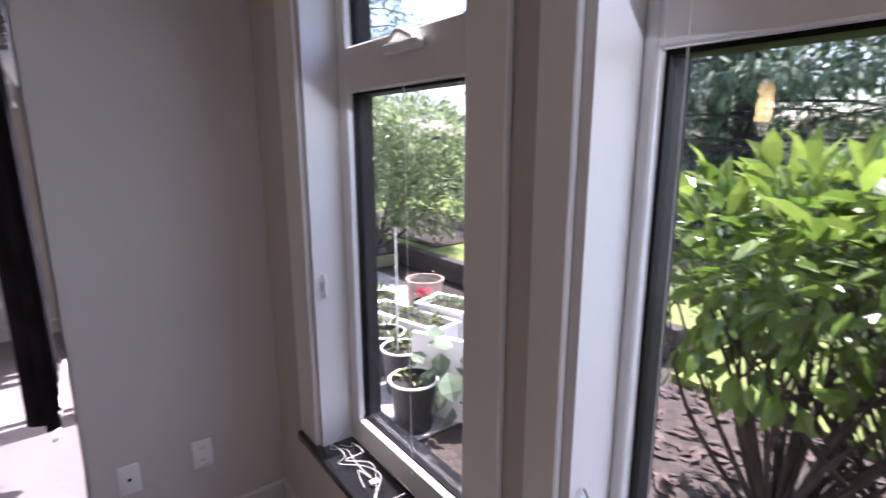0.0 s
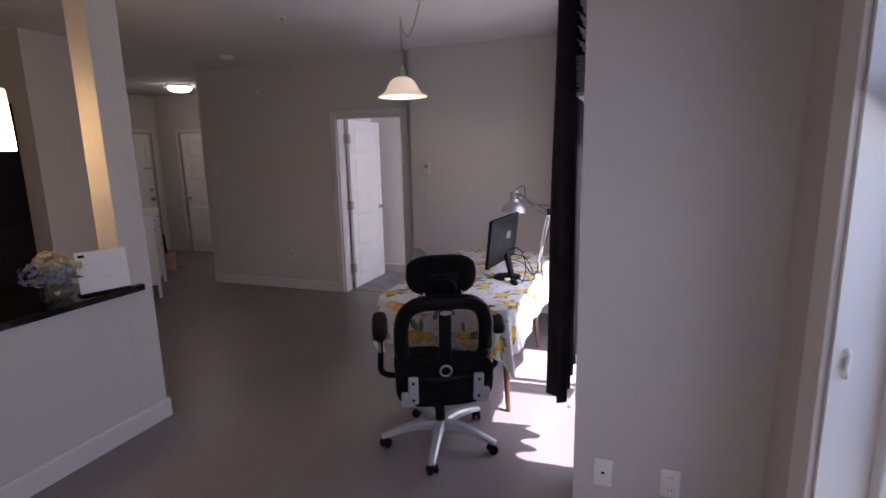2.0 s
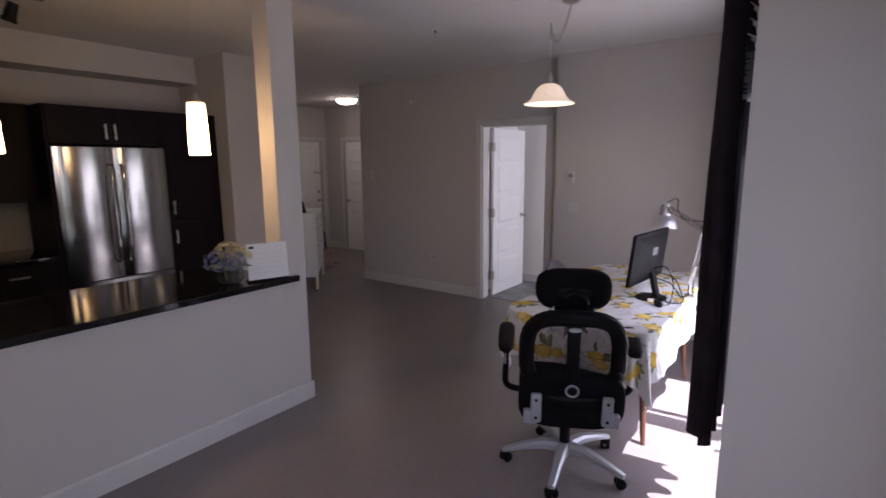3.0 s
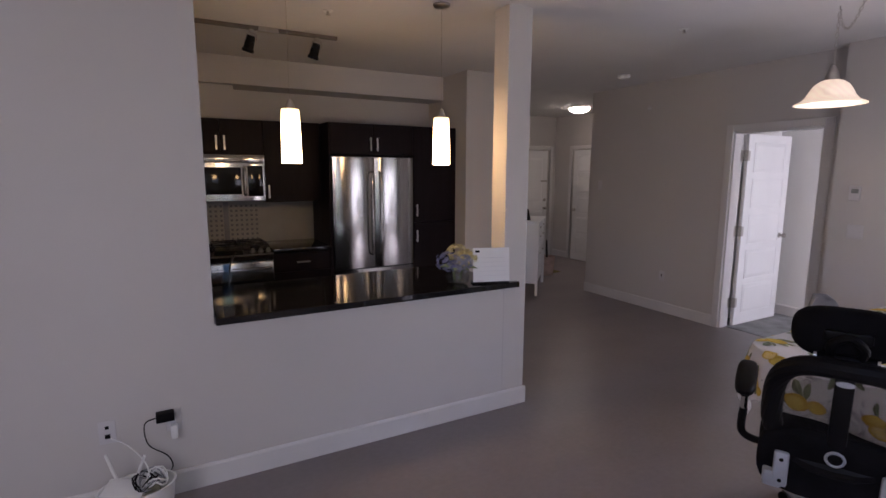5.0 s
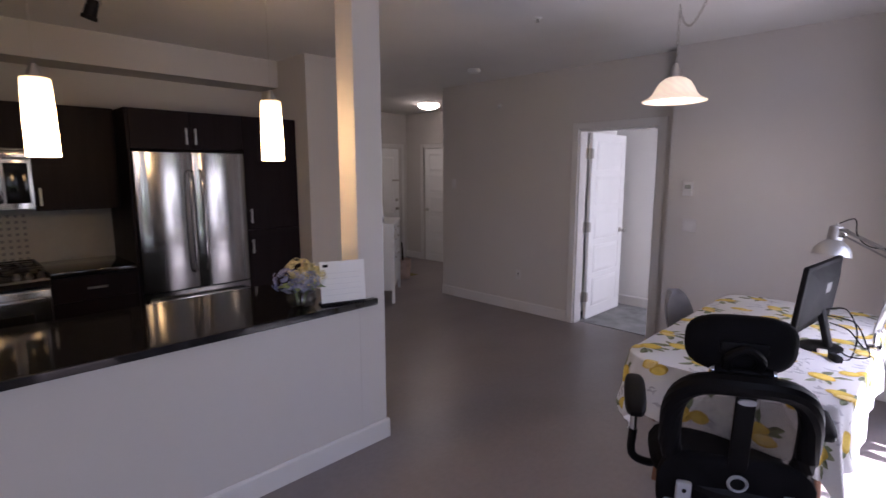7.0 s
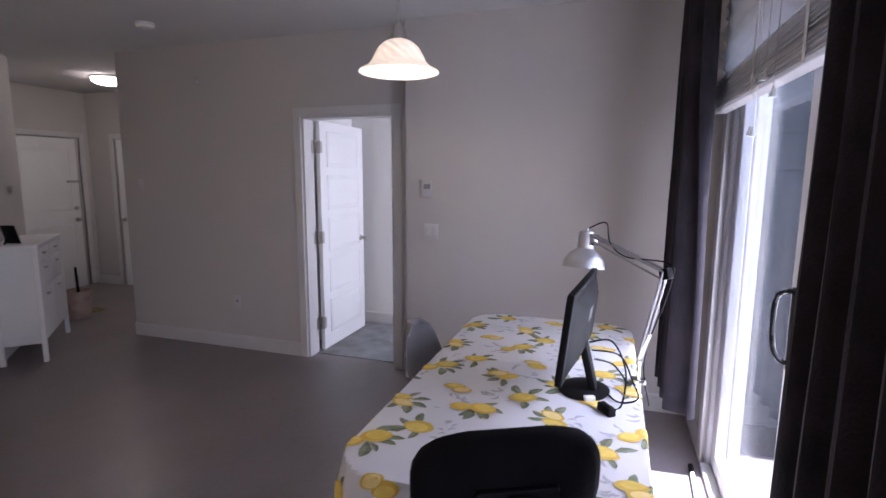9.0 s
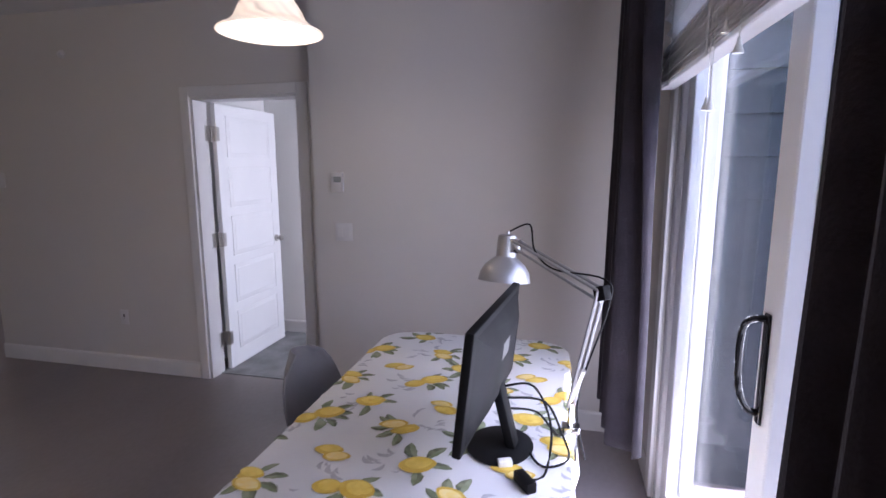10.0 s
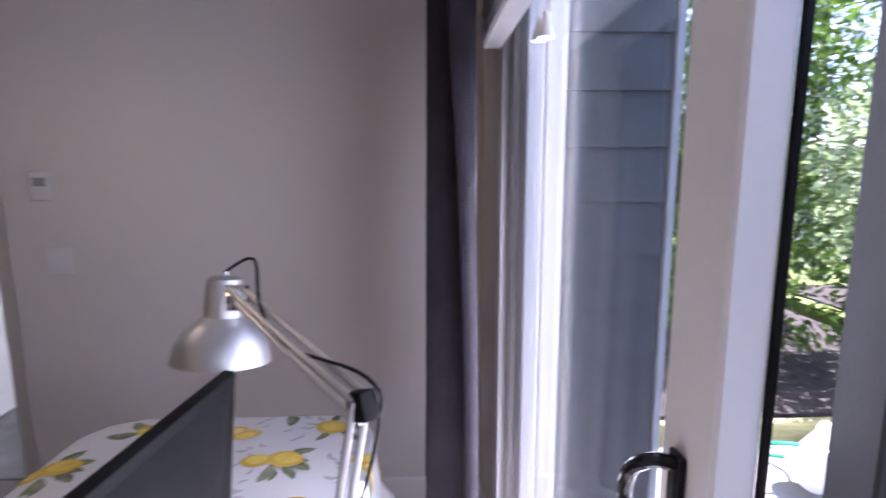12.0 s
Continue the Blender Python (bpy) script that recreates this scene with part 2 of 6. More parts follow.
def mesh_of(name, bm, material, smooth=True):
    bmesh.ops.recalc_face_normals(bm, faces=bm.faces)
    me = bpy.data.meshes.new(name)
    bm.to_mesh(me)
    bm.free()
    me.materials.append(material)
    if smooth:
        me.set_sharp_from_angle(angle=radians(29))
        for p in me.polygons:
            p.use_smooth = True
    return me


def part(name, bm, material, parent, label="", smooth=True):
    ob = new(name, mesh_of(name, bm, material, smooth))
    ob.parent = parent
    if label:
        ob["label"] = label
    return ob


def thing(name, label, category, m=None, group="", kind=""):
    e = new(name)
    e.empty_display_size = 0.1
    if m is not None:
        e.matrix_world = m if isinstance(m, Matrix) else pose(*m)
    return tagged(e, label, category, group, kind)


def solid(name, bm, material, label, category, kind="", m=None, smooth=True, group=""):
    ob = new(name, mesh_of(name, bm, material, smooth))
    if m is not None:
        ob.matrix_world = m
    return tagged(ob, label, category, group, kind)


def structure(name, bm, material, label, category="wall", smooth=False):
    return solid(name, bm, material, label, category, "structure", smooth=smooth)


# ---- the large structure ----
H = 2.68
T = 0.16
structure("floor", boxm(-8.2, -1.6, -0.2, 1.46, 8.5, 0.0), FLOOR, "grey-brown smooth floor with a soft sheen", "floor")
structure("floor_bedroom", boxm(-2.35, 6.62, 0.0, 0.6, 10.5, 0.006), CARPET, "grey carpet in the room behind the door", "carpet")
bm = boxm(-8.2, -1.6, H, 0.97, 10.6, H + 0.15)
box(bm, 0.97, -1.6, H, 1.66, 3.44, H + 0.15)
structure("ceiling", bm, CEIL, "matt off-white ceiling", "ceiling")

KX = -1.77     # kitchen half wall, room face
structure("wall_kitchen_side", boxm(KX - 0.12, -1.4, 0, KX, 1.6, H), WALL, "warm grey painted wall beside the kitchen opening")
structure("wall_half", boxm(KX - 0.12, 1.6, 0, KX, 3.4, 0.86), WALL, "low painted wall under the black counter")
structure("column", boxm(KX - 0.16, 3.4, 0, KX, 3.585, H, bevel=0.004), WALL, "square painted column at the end of the counter", "column")
KB = -4.55     # kitchen back wall
structure("wall_kitchen_back", boxm(KB - T, -0.2, 0, KB, 4.26, H), WALL, "painted kitchen wall behind the cabinets")
structure("wall_kitchen_south", boxm(KB, -0.2, 0, KX - 0.12, 0.0, H), WALL, "painted kitchen end wall")
structure("bulkhead", boxm(KB, 0.0, 2.43, -4.2, 4.26, H), WALL, "painted bulkhead over the kitchen cabinets", "bulkhead")
structure("chase", boxm(KB, 0.6, 2.1, -4.28, 2.06, 2.43), WALL, "boxed duct above the microwave cabinet", "bulkhead")
structure("wall_pantry_end", boxm(KB - T, 4.26, 0, -3.69, 4.7, H), WALL, "painted wall end beside the pantry")
# the slanting wall with a doorway, from A to B
AX, AY, BX, BY = -3.69, 4.7, -5.35, 6.36
SL = math.hypot(BX - AX, BY - AY)
SLANT = Matrix(((-0.7071, -0.7071, 0, AX), (0.7071, -0.7071, 0, AY), (0, 0, 1, 0), (0, 0, 0, 1)))   # local x along the wall, y into it
bm = bmesh.new()
box(bm, 0, 0, 0, 0.12, 0.12, H)
box(bm, 0.12, 0, 2.05, 0.9, 0.12, H)
box(bm, 0.9, 0, 0, SL, 0.12, H)
structure("wall_slant", turn(bm, SLANT), WALL, "painted slanting wall with a doorway")
bm = boxm(0.02, 0.55, 0, 1.5, 0.62, H)
box(bm, 0.02, 0.12, 0, 0.1, 0.55, H)
box(bm, 1.4, 0.12, 0, 1.5, 0.55, H)
structure("wall_slant_room", turn(bm, SLANT), WALL, "painted wall of the dark room behind the doorway")
structure("wall_hall_south", boxm(-6.8, 6.2, 0, BX, 6.36, H), WALL, "painted hall wall")
structure("wall_entry", boxm(-6.96, 6.2, 0, -6.8, 8.36, H), WALL, "painted wall with the entry door")
structure("wall_hall_north", boxm(-6.8, 8.2, 0, -4.05, 8.36, H), WALL, "painted hall wall with a cupboard door")
structure("wall_hall_east", boxm(-4.17, 6.66, 0, -4.05, 8.2, H), WALL, "painted hall wall")
# door wall, door opening from DL to DR
DL, DR, DH, DY = -2.2, -1.38, 2.045, 6.52
bm = bmesh.new()
box(bm, -4.17, DY, 0, DL, DY + 0.14, H)
box(bm, DL, DY, DH, DR, DY + 0.14, H)
box(bm, DR, DY, 0, -1.22, DY + 0.14, H)
structure("wall_north_door", bm, WALL, "warm grey wall with the open bedroom door")
NY = 6.38
structure("wall_north", boxm(-1.22, NY, 0, 0.97, DY + 0.14, H), WALL, "warm grey wall beyond the table")
BEDW = mat("white_bedroom_paint", (0.74, 0.73, 0.71), 0.75, var=0.02, scale=1.2, fine=220, bump=0.03)
structure("wall_bedroom_far", boxm(-2.35, 7.66, 0, -1.45, 7.78, H), BEDW, "painted bedroom wall")
structure("wall_bedroom_west", boxm(-2.47, 6.66, 0, -2.35, 7.78, H), BEDW, "painted bedroom wall")
bm = boxm(0.6, 6.66, 0, 0.72, 6.75, H)
box(bm, 0.6, 7.6, 0, 0.72, 10.5, H)
box(bm, 0.6, 6.75, 0, 0.72, 7.6, 0.7)
box(bm, 0.6, 6.75, 2.1, 0.72, 7.6, H)
structure("wall_bedroom_east", bm, BEDW, "painted bedroom wall with a window opening")
structure("wall_bedroom_north", boxm(-1.57, 10.4, 0, 0.6, 10.5, H), BEDW, "painted bedroom wall")
structure("wall_bedroom_inner", boxm(-1.57, 7.78, 0, -1.45, 10.5, H), BEDW, "painted bedroom wall")
# sliding door wall
SX, SXO = 0.79, 0.97
SY0, SY1, SH = 3.72, 5.78, 2.42
bm = bmesh.new()
box(bm, SX, 3.44, 0, SXO, SY0, H)
box(bm, SX, SY0, SH, SXO, SY1, H)
box(bm, SX, SY1, 0, SXO, NY, H)
structure("wall_slider", bm, WALL, "wall with the sliding glass door")
OY = 3.28      # wall with the outlets
structure("wall_outlets", boxm(SX, OY, 0, 1.66, 3.44, H), WALL, "warm grey wall end with two outlets")
# window wall with two windows
WX, WXO = 1.46, 1.66
W1A, W1B, W2A, W2B, WZ0, WZ1 = 2.05, 2.86, 0.70, 1.81, 0.48, 2.42
bm = bmesh.new()
box(bm, WX, -1.4, 0, WXO, -1.1, H)
box(bm, WX, 0.4, 0, WXO, W2A, H)
# sill and head of an assumed, unseen opening, made for the first fill lamp
box(bm, WX, -1.1, 0, WXO, 0.4, 0.48)
box(bm, WX, -1.1, 2.45, WXO, 0.4, H)
box(bm, WX, W2B, 0, WXO, W1A, H)
box(bm, WX, W1B, 0, WXO, OY, H)
for a, b in ((W2A, W2B), (W1A, W1B)):
    box(bm, WX, a, 0, WXO, b, WZ0)
    box(bm, WX, a, WZ1, WXO, b, H)
structure("wall_windows", bm, WALL, "warm grey wall with two tall windows")
structure("wall_south", boxm(KX - 0.12, -1.56, 0, WXO, -1.4, H), WALL, "painted wall behind the room")


def baseboard(x0, y0, x1, y1, nx, ny, h=0.12, t=0.014):
    """Along a wall from one point to another, its normal into the room."""
    d = Vector((x1 - x0, y1 - y0, 0))
    L = d.length
    d.normalize()
    bm = bmesh.new()
    prof = [(0, 0), (t, 0), (t, h - 0.012), (t * 0.5, h), (0, h)]
    ends = []
    for s in (0, L):
        ends.append([bm.verts.new((x0 + d.x * s + nx * p, y0 + d.y * s + ny * p, q)) for p, q in prof])
    for i in range(5):
        bm.faces.new((ends[0][i], ends[0][(i + 1) % 5], ends[1][(i + 1) % 5], ends[1][i]))
    bm.faces.new(ends[0])
    bm.faces.new(list(reversed(ends[1])))
    structure("baseboard", bm, BASEB, "white painted baseboard", "baseboard")


baseboard(KX, -1.4, KX, 3.6, 1, 0)
baseboard(KX - 0.16, 3.585, KX, 3.585, 0, 1)
baseboard(-3.69, 4.26, -3.69, 4.7, 1, 0)
baseboard(AX - 0.7071 * 0.97, AY + 0.7071 * 0.97, BX, BY, 0.7071, 0.7071)
baseboard(-4.17, DY, DL - 0.075, DY, 0, -1)
baseboard(-1.22, NY, SX, NY, 0, -1)
baseboard(-1.22, NY, -1.22, DY, -1, 0)
baseboard(SX, SY1 + 0.09, SX, NY, -1, 0)
baseboard(-4.17, DY, -4.17, 8.2, -1, 0)
baseboard(-6.8, 8.2, -6.39, 8.2, 0, -1)
baseboard(-6.8, 6.36, -6.8, 7.2, 1, 0)
baseboard(-2.35, 7.66, -1.45, 7.66, 0, -1)
baseboard(SX, OY, WX, OY, 0, -1)
baseboard(WX, -1.4, WX, OY, -1, 0)
baseboard(SX, 3.44, SX, OY, -1, 0)
baseboard(KX, -1.4, WX, -1.4, 0, 1)


def casing(m, w, h, cw=0.07, ct=0.018, depth=0.14):
    """Trim round a doorway of w x h, local x along the wall, y out of the wall into the wall's depth."""
    bm = bmesh.new()
    box(bm, -cw, -ct, 0, 0, 0, h + cw, bevel=0.003, seg=1)
    box(bm, w, -ct, 0, w + cw, 0, h + cw, bevel=0.003, seg=1)
    box(bm, 0, -ct, h, w, 0, h + cw, bevel=0.003, seg=1)
    box(bm, -0.001, 0.0, 0, 0.018, depth, h)
    box(bm, w - 0.018, 0.0, 0, w + 0.001, depth, h)
    box(bm, 0.018, 0.0, h - 0.018, w - 0.018, depth, h + 0.001)
    return structure("trim", turn(bm, m), BASEB, "white painted door casing", "door casing")


casing(pose(DL, DY, 0), DR - DL, DH)
casing(SLANT @ pose(0.12, 0, 0), 0.78, 2.05, depth=0.12)


def panel_door(name, m, w, h, t, panels, label, flip=1):
    """A door leaf with sunk panels: x along it from the hinge, y its thickness."""
    d = thing(name, label, "door", m, kind="structure")
    bm = boxm(0, 0, 0, w, t, h, bevel=0.003, seg=1)
    part("leaf", bm, DOORW, d)
    for z0, z1 in panels:
        for y, s in ((0, -1), (t, 1)):
            bm = bmesh.new()
            box(bm, 0.11, min(y, y + s * 0.003), z0, w - 0.11, max(y, y + s * 0.003), z1, bevel=0.005, seg=2)
            box(bm, 0.145, min(y, y + s * 0.005), z0 + 0.035, w - 0.145, max(y, y + s * 0.005), z1 - 0.035, bevel=0.003, seg=1)
            part("panel", bm, DOORW, d)
    for s in (-1, 1):
        y = 0 if s < 0 else t
        bm = lathe([(0.0, 0), (0.03, 0), (0.03, 0.006), (0.012, 0.012), (0.01, 0.03), (0.022, 0.038), (0.027, 0.05), (0.022, 0.062), (0, 0.066)], 20)
        turn(bm, pose(w - 0.065, y, 0.94, 90 if s < 0 else -90, 0, 0))
        part("knob", bm, NICKEL, d, "brushed nickel door knob")
    for z in (0.25, 1.02, 1.8):
        bm = boxm(-0.012, -0.004, z - 0.05, 0.03, 0.0, z + 0.05)
        tube([(-0.004, -0.006, z - 0.05), (-0.004, -0.006, z + 0.05)], 0.006, 8, bm)
        part("hinge", bm, NICKEL, d, "nickel hinge")
    return d


FIVE = [(0.13 + 0.375 * i, 0.13 + 0.375 * i + 0.31) for i in range(5)]
TWO = [(0.14, 0.9), (1.06, 1.9)]
bd = panel_door("door_bedroom", pose(DL + 0.055, DY + 0.18, 0.01, 0, 0, 90.2), 0.79, 2.02, 0.038, FIVE, "white five-panel door standing open into the bedroom")
for z in (0.25, 1.02, 1.8):
    bm = boxm(-0.075, 0.036, z - 0.055, 0.0, 0.04, z + 0.055)
    box(bm, -0.003, 0.003, z - 0.055, 0.0, 0.036, z + 0.055)
    tube([(-0.008, 0.03, z - 0.055), (-0.008, 0.03, z + 0.055)], 0.008, 10, bm)
    part("hinge_plate", bm, NICKEL, bd, "nickel hinge plate bridging to the jamb")
ed = panel_door("door_entry", pose(-6.788, 7.14, 0.005, 0, 0, 90), 0.86, 2.04, 0.012, TWO, "white two-panel entry door, shut")
part("deadbolt", turn(lathe([(0, 0), (0.03, 0), (0.03, 0.012), (0.012, 0.014), (0, 0.03)], 20), pose(0.8, 0, 1.1, 90, 0, 0)), NICKEL, ed, "brushed nickel deadbolt")
part("door_guard", boxm(0.7, -0.023, 1.45, 0.86, 0.0, 1.48, bevel=0.004), NICKEL, ed, "nickel swing-bar door guard")
casing(pose(-6.8, 8.06, 0, 0, 0, -90) @ Matrix.Diagonal((1, -1, 1, 1)), 0.92, 2.06, depth=0.002)
panel_door("door_cupboard", pose(-5.41, 8.2, 0.005, 0, 0, 180), 0.86, 2.03, 0.012, FIVE, "white five-panel cupboard door, shut")
casing(pose(-6.32, 8.2, 0), 0.95, 2.05, depth=0.002)
solid("strike_plate", turn(boxm(0.879, 0.03, 0.94, 0.8825, 0.055, 1.0), SLANT), NICKEL, "steel strike plate on the doorway jamb", "strike plate")


# windows of the bay
def bay_window(name, y0, y1, lower, awning, label):
    """lower: the lower pane (y0, y1, z0, z1); awning: the pane above it."""
    w = thing(name, label, "window", None, kind="structure")
    X = WX + 0.115
    bm = bmesh.new()
    box(bm, WX - 0.0, y0, WZ0, WXO, y0 + 0.02, WZ1)
    box(bm, WX - 0.0, y1 - 0.02, WZ0, WXO, y1, WZ1)
    box(bm, WX - 0.0, y0 + 0.02, WZ1 - 0.02, WXO, y1 - 0.02, WZ1)
    part("jamb", bm, TRIM, w)
    bm = bmesh.new()
    ya, yb = y0 + 0.02, y1 - 0.02
    ly0, ly1, lz0, lz1 = lower
    uy0, uy1, uz0, uz1 = awning
    box(bm, X, ya, WZ0 + 0.02, X + 0.06, ly0, WZ1 - 0.02, bevel=0.004, seg=1)
    box(bm, X, ly1, WZ0 + 0.02, X + 0.06, yb, WZ1 - 0.02, bevel=0.004, seg=1)
    box(bm, X, ly0, WZ0 + 0.02, X + 0.06, ly1, lz0, bevel=0.004, seg=1)
    box(bm, X, ly0, lz1, X + 0.06, ly1, uz0, bevel=0.004, seg=1)
    box(bm, X, ly0, uz1, X + 0.06, ly1, WZ1 - 0.02, bevel=0.004, seg=1)
    part("window_frame", bm, VINYL, w)
    for a, b, c, d in (lower, awning):
        bm = bmesh.new()
        g = 0.008
        box(bm, X + 0.022, a, c, X + 0.085, a + g, d)
        box(bm, X + 0.022, b - g, c, X + 0.085, b, d)
        box(bm, X + 0.022, a + g, c, X + 0.085, b - g, c + g)
        box(bm, X + 0.022, a + g, d - g, X + 0.085, b - g, d)
        part("gasket", bm, BLACKP, w, "black rubber gasket")
        p = part("pane", boxm(X + 0.03, a + g, c + g, X + 0.034, b - g, d - g), PANE, w, smooth=False)
        p.visible_shadow = False
    bm = bmesh.new()
    cw = 0.075
    box(bm, WX - 0.016, y1, WZ0, WX, y1 + (0.14 if y1 > 2.5 else 0.075), WZ1 + cw, bevel=0.003, seg=1)
    box(bm, WX - 0.016, y0 - 0.1, WZ0, WX, y0, WZ1 + cw, bevel=0.003, seg=1)
    box(bm, WX - 0.016, y0, WZ1, WX, y1, WZ1 + cw, bevel=0.003, seg=1)
    part("trim", bm, TRIM, w)
    return w


w1 = bay_window("window_1", W1A, W1B, (2.22, 2.785, 0.59, 1.69), (2.22, 2.785, 1.82, 2.32), "white-framed tall window with an awning pane above")
w2 = bay_window("window_2", W2A, W2B, (0.83, 1.765, 0.59, 1.685), (0.83, 1.765, 1.82, 2.32), "white-framed wide window with a large fixed pane")
tagged(solid("sill", boxm(WX - 0.035, 0.6, WZ0 - 0.012, WX + 0.115, 2.99, WZ0 + 0.018, bevel=0.003), STONE, "black polished stone window sill", "window sill", "structure"))


# sliding glass door
sl = thing("sliding_door", "white-framed sliding glass door standing half open", "sliding door", None, kind="structure")
bm = bmesh.new()
box(bm, SX + 0.01, SY1 - 0.05, 0.0, SXO - 0.01, SY1, SH, bevel=0.004, seg=1)
box(bm, SX + 0.01, SY0, 0.0, SXO - 0.01, SY0 + 0.05, SH, bevel=0.004, seg=1)
box(bm, SX + 0.01, SY0 + 0.05, SH - 0.05, SXO - 0.01, SY1 - 0.05, SH, bevel=0.004, seg=1)
box(bm, SX + 0.045, SY1 - 0.075, 0.035, SX + 0.06, SY1 - 0.05, SH - 0.05)
part("door_frame", bm, VINYL, sl)
bm = boxm(SX - 0.02, SY0 + 0.05, 0.0, SXO + 0.03, SY1 - 0.05, 0.028, bevel=0.003, seg=1)
box(bm, SX + 0.03, SY0 + 0.05, 0.028, SX + 0.036, SY1 - 0.05, 0.046)
box(bm, SX + 0.10, SY0 + 0.05, 0.028, SX + 0.106, SY1 - 0.05, 0.046)
part("track", bm, VINYL, sl, "white sill track with two rails")


def leaf_panel(x0, x1, y0, y1, stile):
    f = bmesh.new()
    box(f, x0, y0, 0.03, x1, y0 + stile, SH - 0.06, bevel=0.004, seg=1)
    box(f, x0, y1 - stile, 0.03, x1, y1, SH - 0.06, bevel=0.004, seg=1)
    box(f, x0, y0 + stile, 0.03, x1, y1 - stile, 0.13, bevel=0.004, seg=1)
    box(f, x0, y0 + stile, SH - 0.15, x1, y1 - stile, SH - 0.06, bevel=0.004, seg=1)
    fr = part("panel_frame", f, VINYL, sl)
    xm = (x0 + x1) / 2
    p = part("pane", boxm(xm - 0.003, y0 + stile, 0.13, xm + 0.003, y1 - stile, SH - 0.15), PANE, fr, smooth=False)
    p.visible_shadow = False
    return fr


fr1 = leaf_panel(SX + 0.03, SX + 0.078, 4.648, SY1 - 0.05, 0.105)
leaf_panel(SX + 0.10, SX + 0.145, 4.785, SY1 - 0.05, 0.05)
bm = boxm(SX + 0.077, 4.643, 0.05, SX + 0.084, 4.65, SH - 0.07)
part("weatherstrip", bm, BLACKP, fr1, "black brush weatherstrip")
for x, s in ((SX + 0.03, -1), (SX + 0.075, 1)):
    bm = boxm(min(x, x + s * 0.008), 4.692, 0.94, max(x, x + s * 0.008), 4.722, 1.22, bevel=0.003)
    tube(curve_pts([(x + s * 0.005, 4.71, 1.205), (x + s * 0.03, 4.725, 1.2), (x + s * 0.045, 4.745, 1.16), (x + s * 0.045, 4.74, 1.03), (x + s * 0.03, 4.72, 0.975), (x + s * 0.005, 4.71, 0.965)], 24), 0.009, 10, bm)
    part("handle", bm, GLOSSB, fr1, "glossy black pull handle")
part("strike", boxm(SX + 0.042, 4.654, 0.97, SX + 0.062, 4.6605, 1.16, bevel=0.002), NICKEL, fr1, "steel latch plate")
bm = bmesh.new()
cw = 0.085
box(bm, SX - 0.016, SY1, 0.0, SX, SY1 + cw, SH + cw, bevel=0.003, seg=1)
box(bm, SX - 0.016, SY0 - cw, 0.0, SX, SY0, SH + cw, bevel=0.003, seg=1)
box(bm, SX - 0.016, SY0, SH, SX, SY1, SH + cw, bevel=0.003, seg=1)
part("trim", bm, TRIM, sl)


# insect screen in the outer track
SCREENM = bpy.data.materials.new("insect_screen_mesh")
SCREENM.use_nodes = True
_n, _l = SCREENM.node_tree.nodes, SCREENM.node_tree.links
_t, _m, _w = _n.new("ShaderNodeBsdfTransparent"), _n.new("ShaderNodeMixShader"), _n.new("ShaderNodeTexNoise")
_n["Principled BSDF"].inputs["Base Color"].default_value = (0.06, 0.06, 0.065, 1)
_n["Principled BSDF"].inputs["Roughness"].default_value = 0.6
_m.inputs[0].default_value = 0.16
_l.new(_t.outputs[0], _m.inputs[1])
_l.new(_n["Principled BSDF"].outputs[0], _m.inputs[2])
_l.new(_m.outputs[0], _n["Material Output"].inputs[0])
GREYF = mat("dark_grey_aluminium", (0.028, 0.029, 0.033), 0.5, 0.0, var=0.08, fine=120)
ss = thing("insect_screen", "dark grey framed insect screen in the door's outer track", "insect screen", None, kind="structure")
bm = boxm(SX + 0.155, 4.60, 0.03, SX + 0.175, 4.66, SH - 0.06, bevel=0.003, seg=1)
box(bm, SX + 0.155, SY0 + 0.05, 0.03, SX + 0.175, SY0 + 0.11, SH - 0.06, bevel=0.003, seg=1)
box(bm, SX + 0.155, SY0 + 0.11, 0.03, SX + 0.175, 4.60, 0.11)
box(bm, SX + 0.155, SY0 + 0.11, SH - 0.12, SX + 0.175, 4.60, SH - 0.06)
part("screen_frame", bm, GREYF, ss)
part("screen_mesh", boxm(SX + 0.164, SY0 + 0.11, 0.11, SX + 0.166, 4.60, SH - 0.12), SCREENM, ss, smooth=False)


# ---- kitchen ----
def bar_handle(h, parent, x, y, z0, z1=None, y1=None):
    """A steel bar on the +x face."""
    bm = bmesh.new()
    if y1 is None:
        box(bm, x + 0.02, y - 0.008, z0, x + 0.032, y + 0.008, z1, bevel=0.003, seg=1)
        box(bm, x, y - 0.005, z0 + 0.015, x + 0.02, y + 0.005, z0 + 0.027)
        box(bm, x, y - 0.005, z1 - 0.027, x + 0.02, y + 0.005, z1 - 0.015)
    else:
        box(bm, x + 0.02, y, z0 - 0.008, x + 0.032, y1, z0 + 0.008, bevel=0.003, seg=1)
        box(bm, x, y + 0.015, z0 - 0.005, x + 0.02, y + 0.027, z0 + 0.005)
        box(bm, x, y1 - 0.027, z0 - 0.005, x + 0.02, y1 - 0.015, z0 + 0.005)
    part("handle", bm, NICKEL, parent, "brushed steel bar handle")


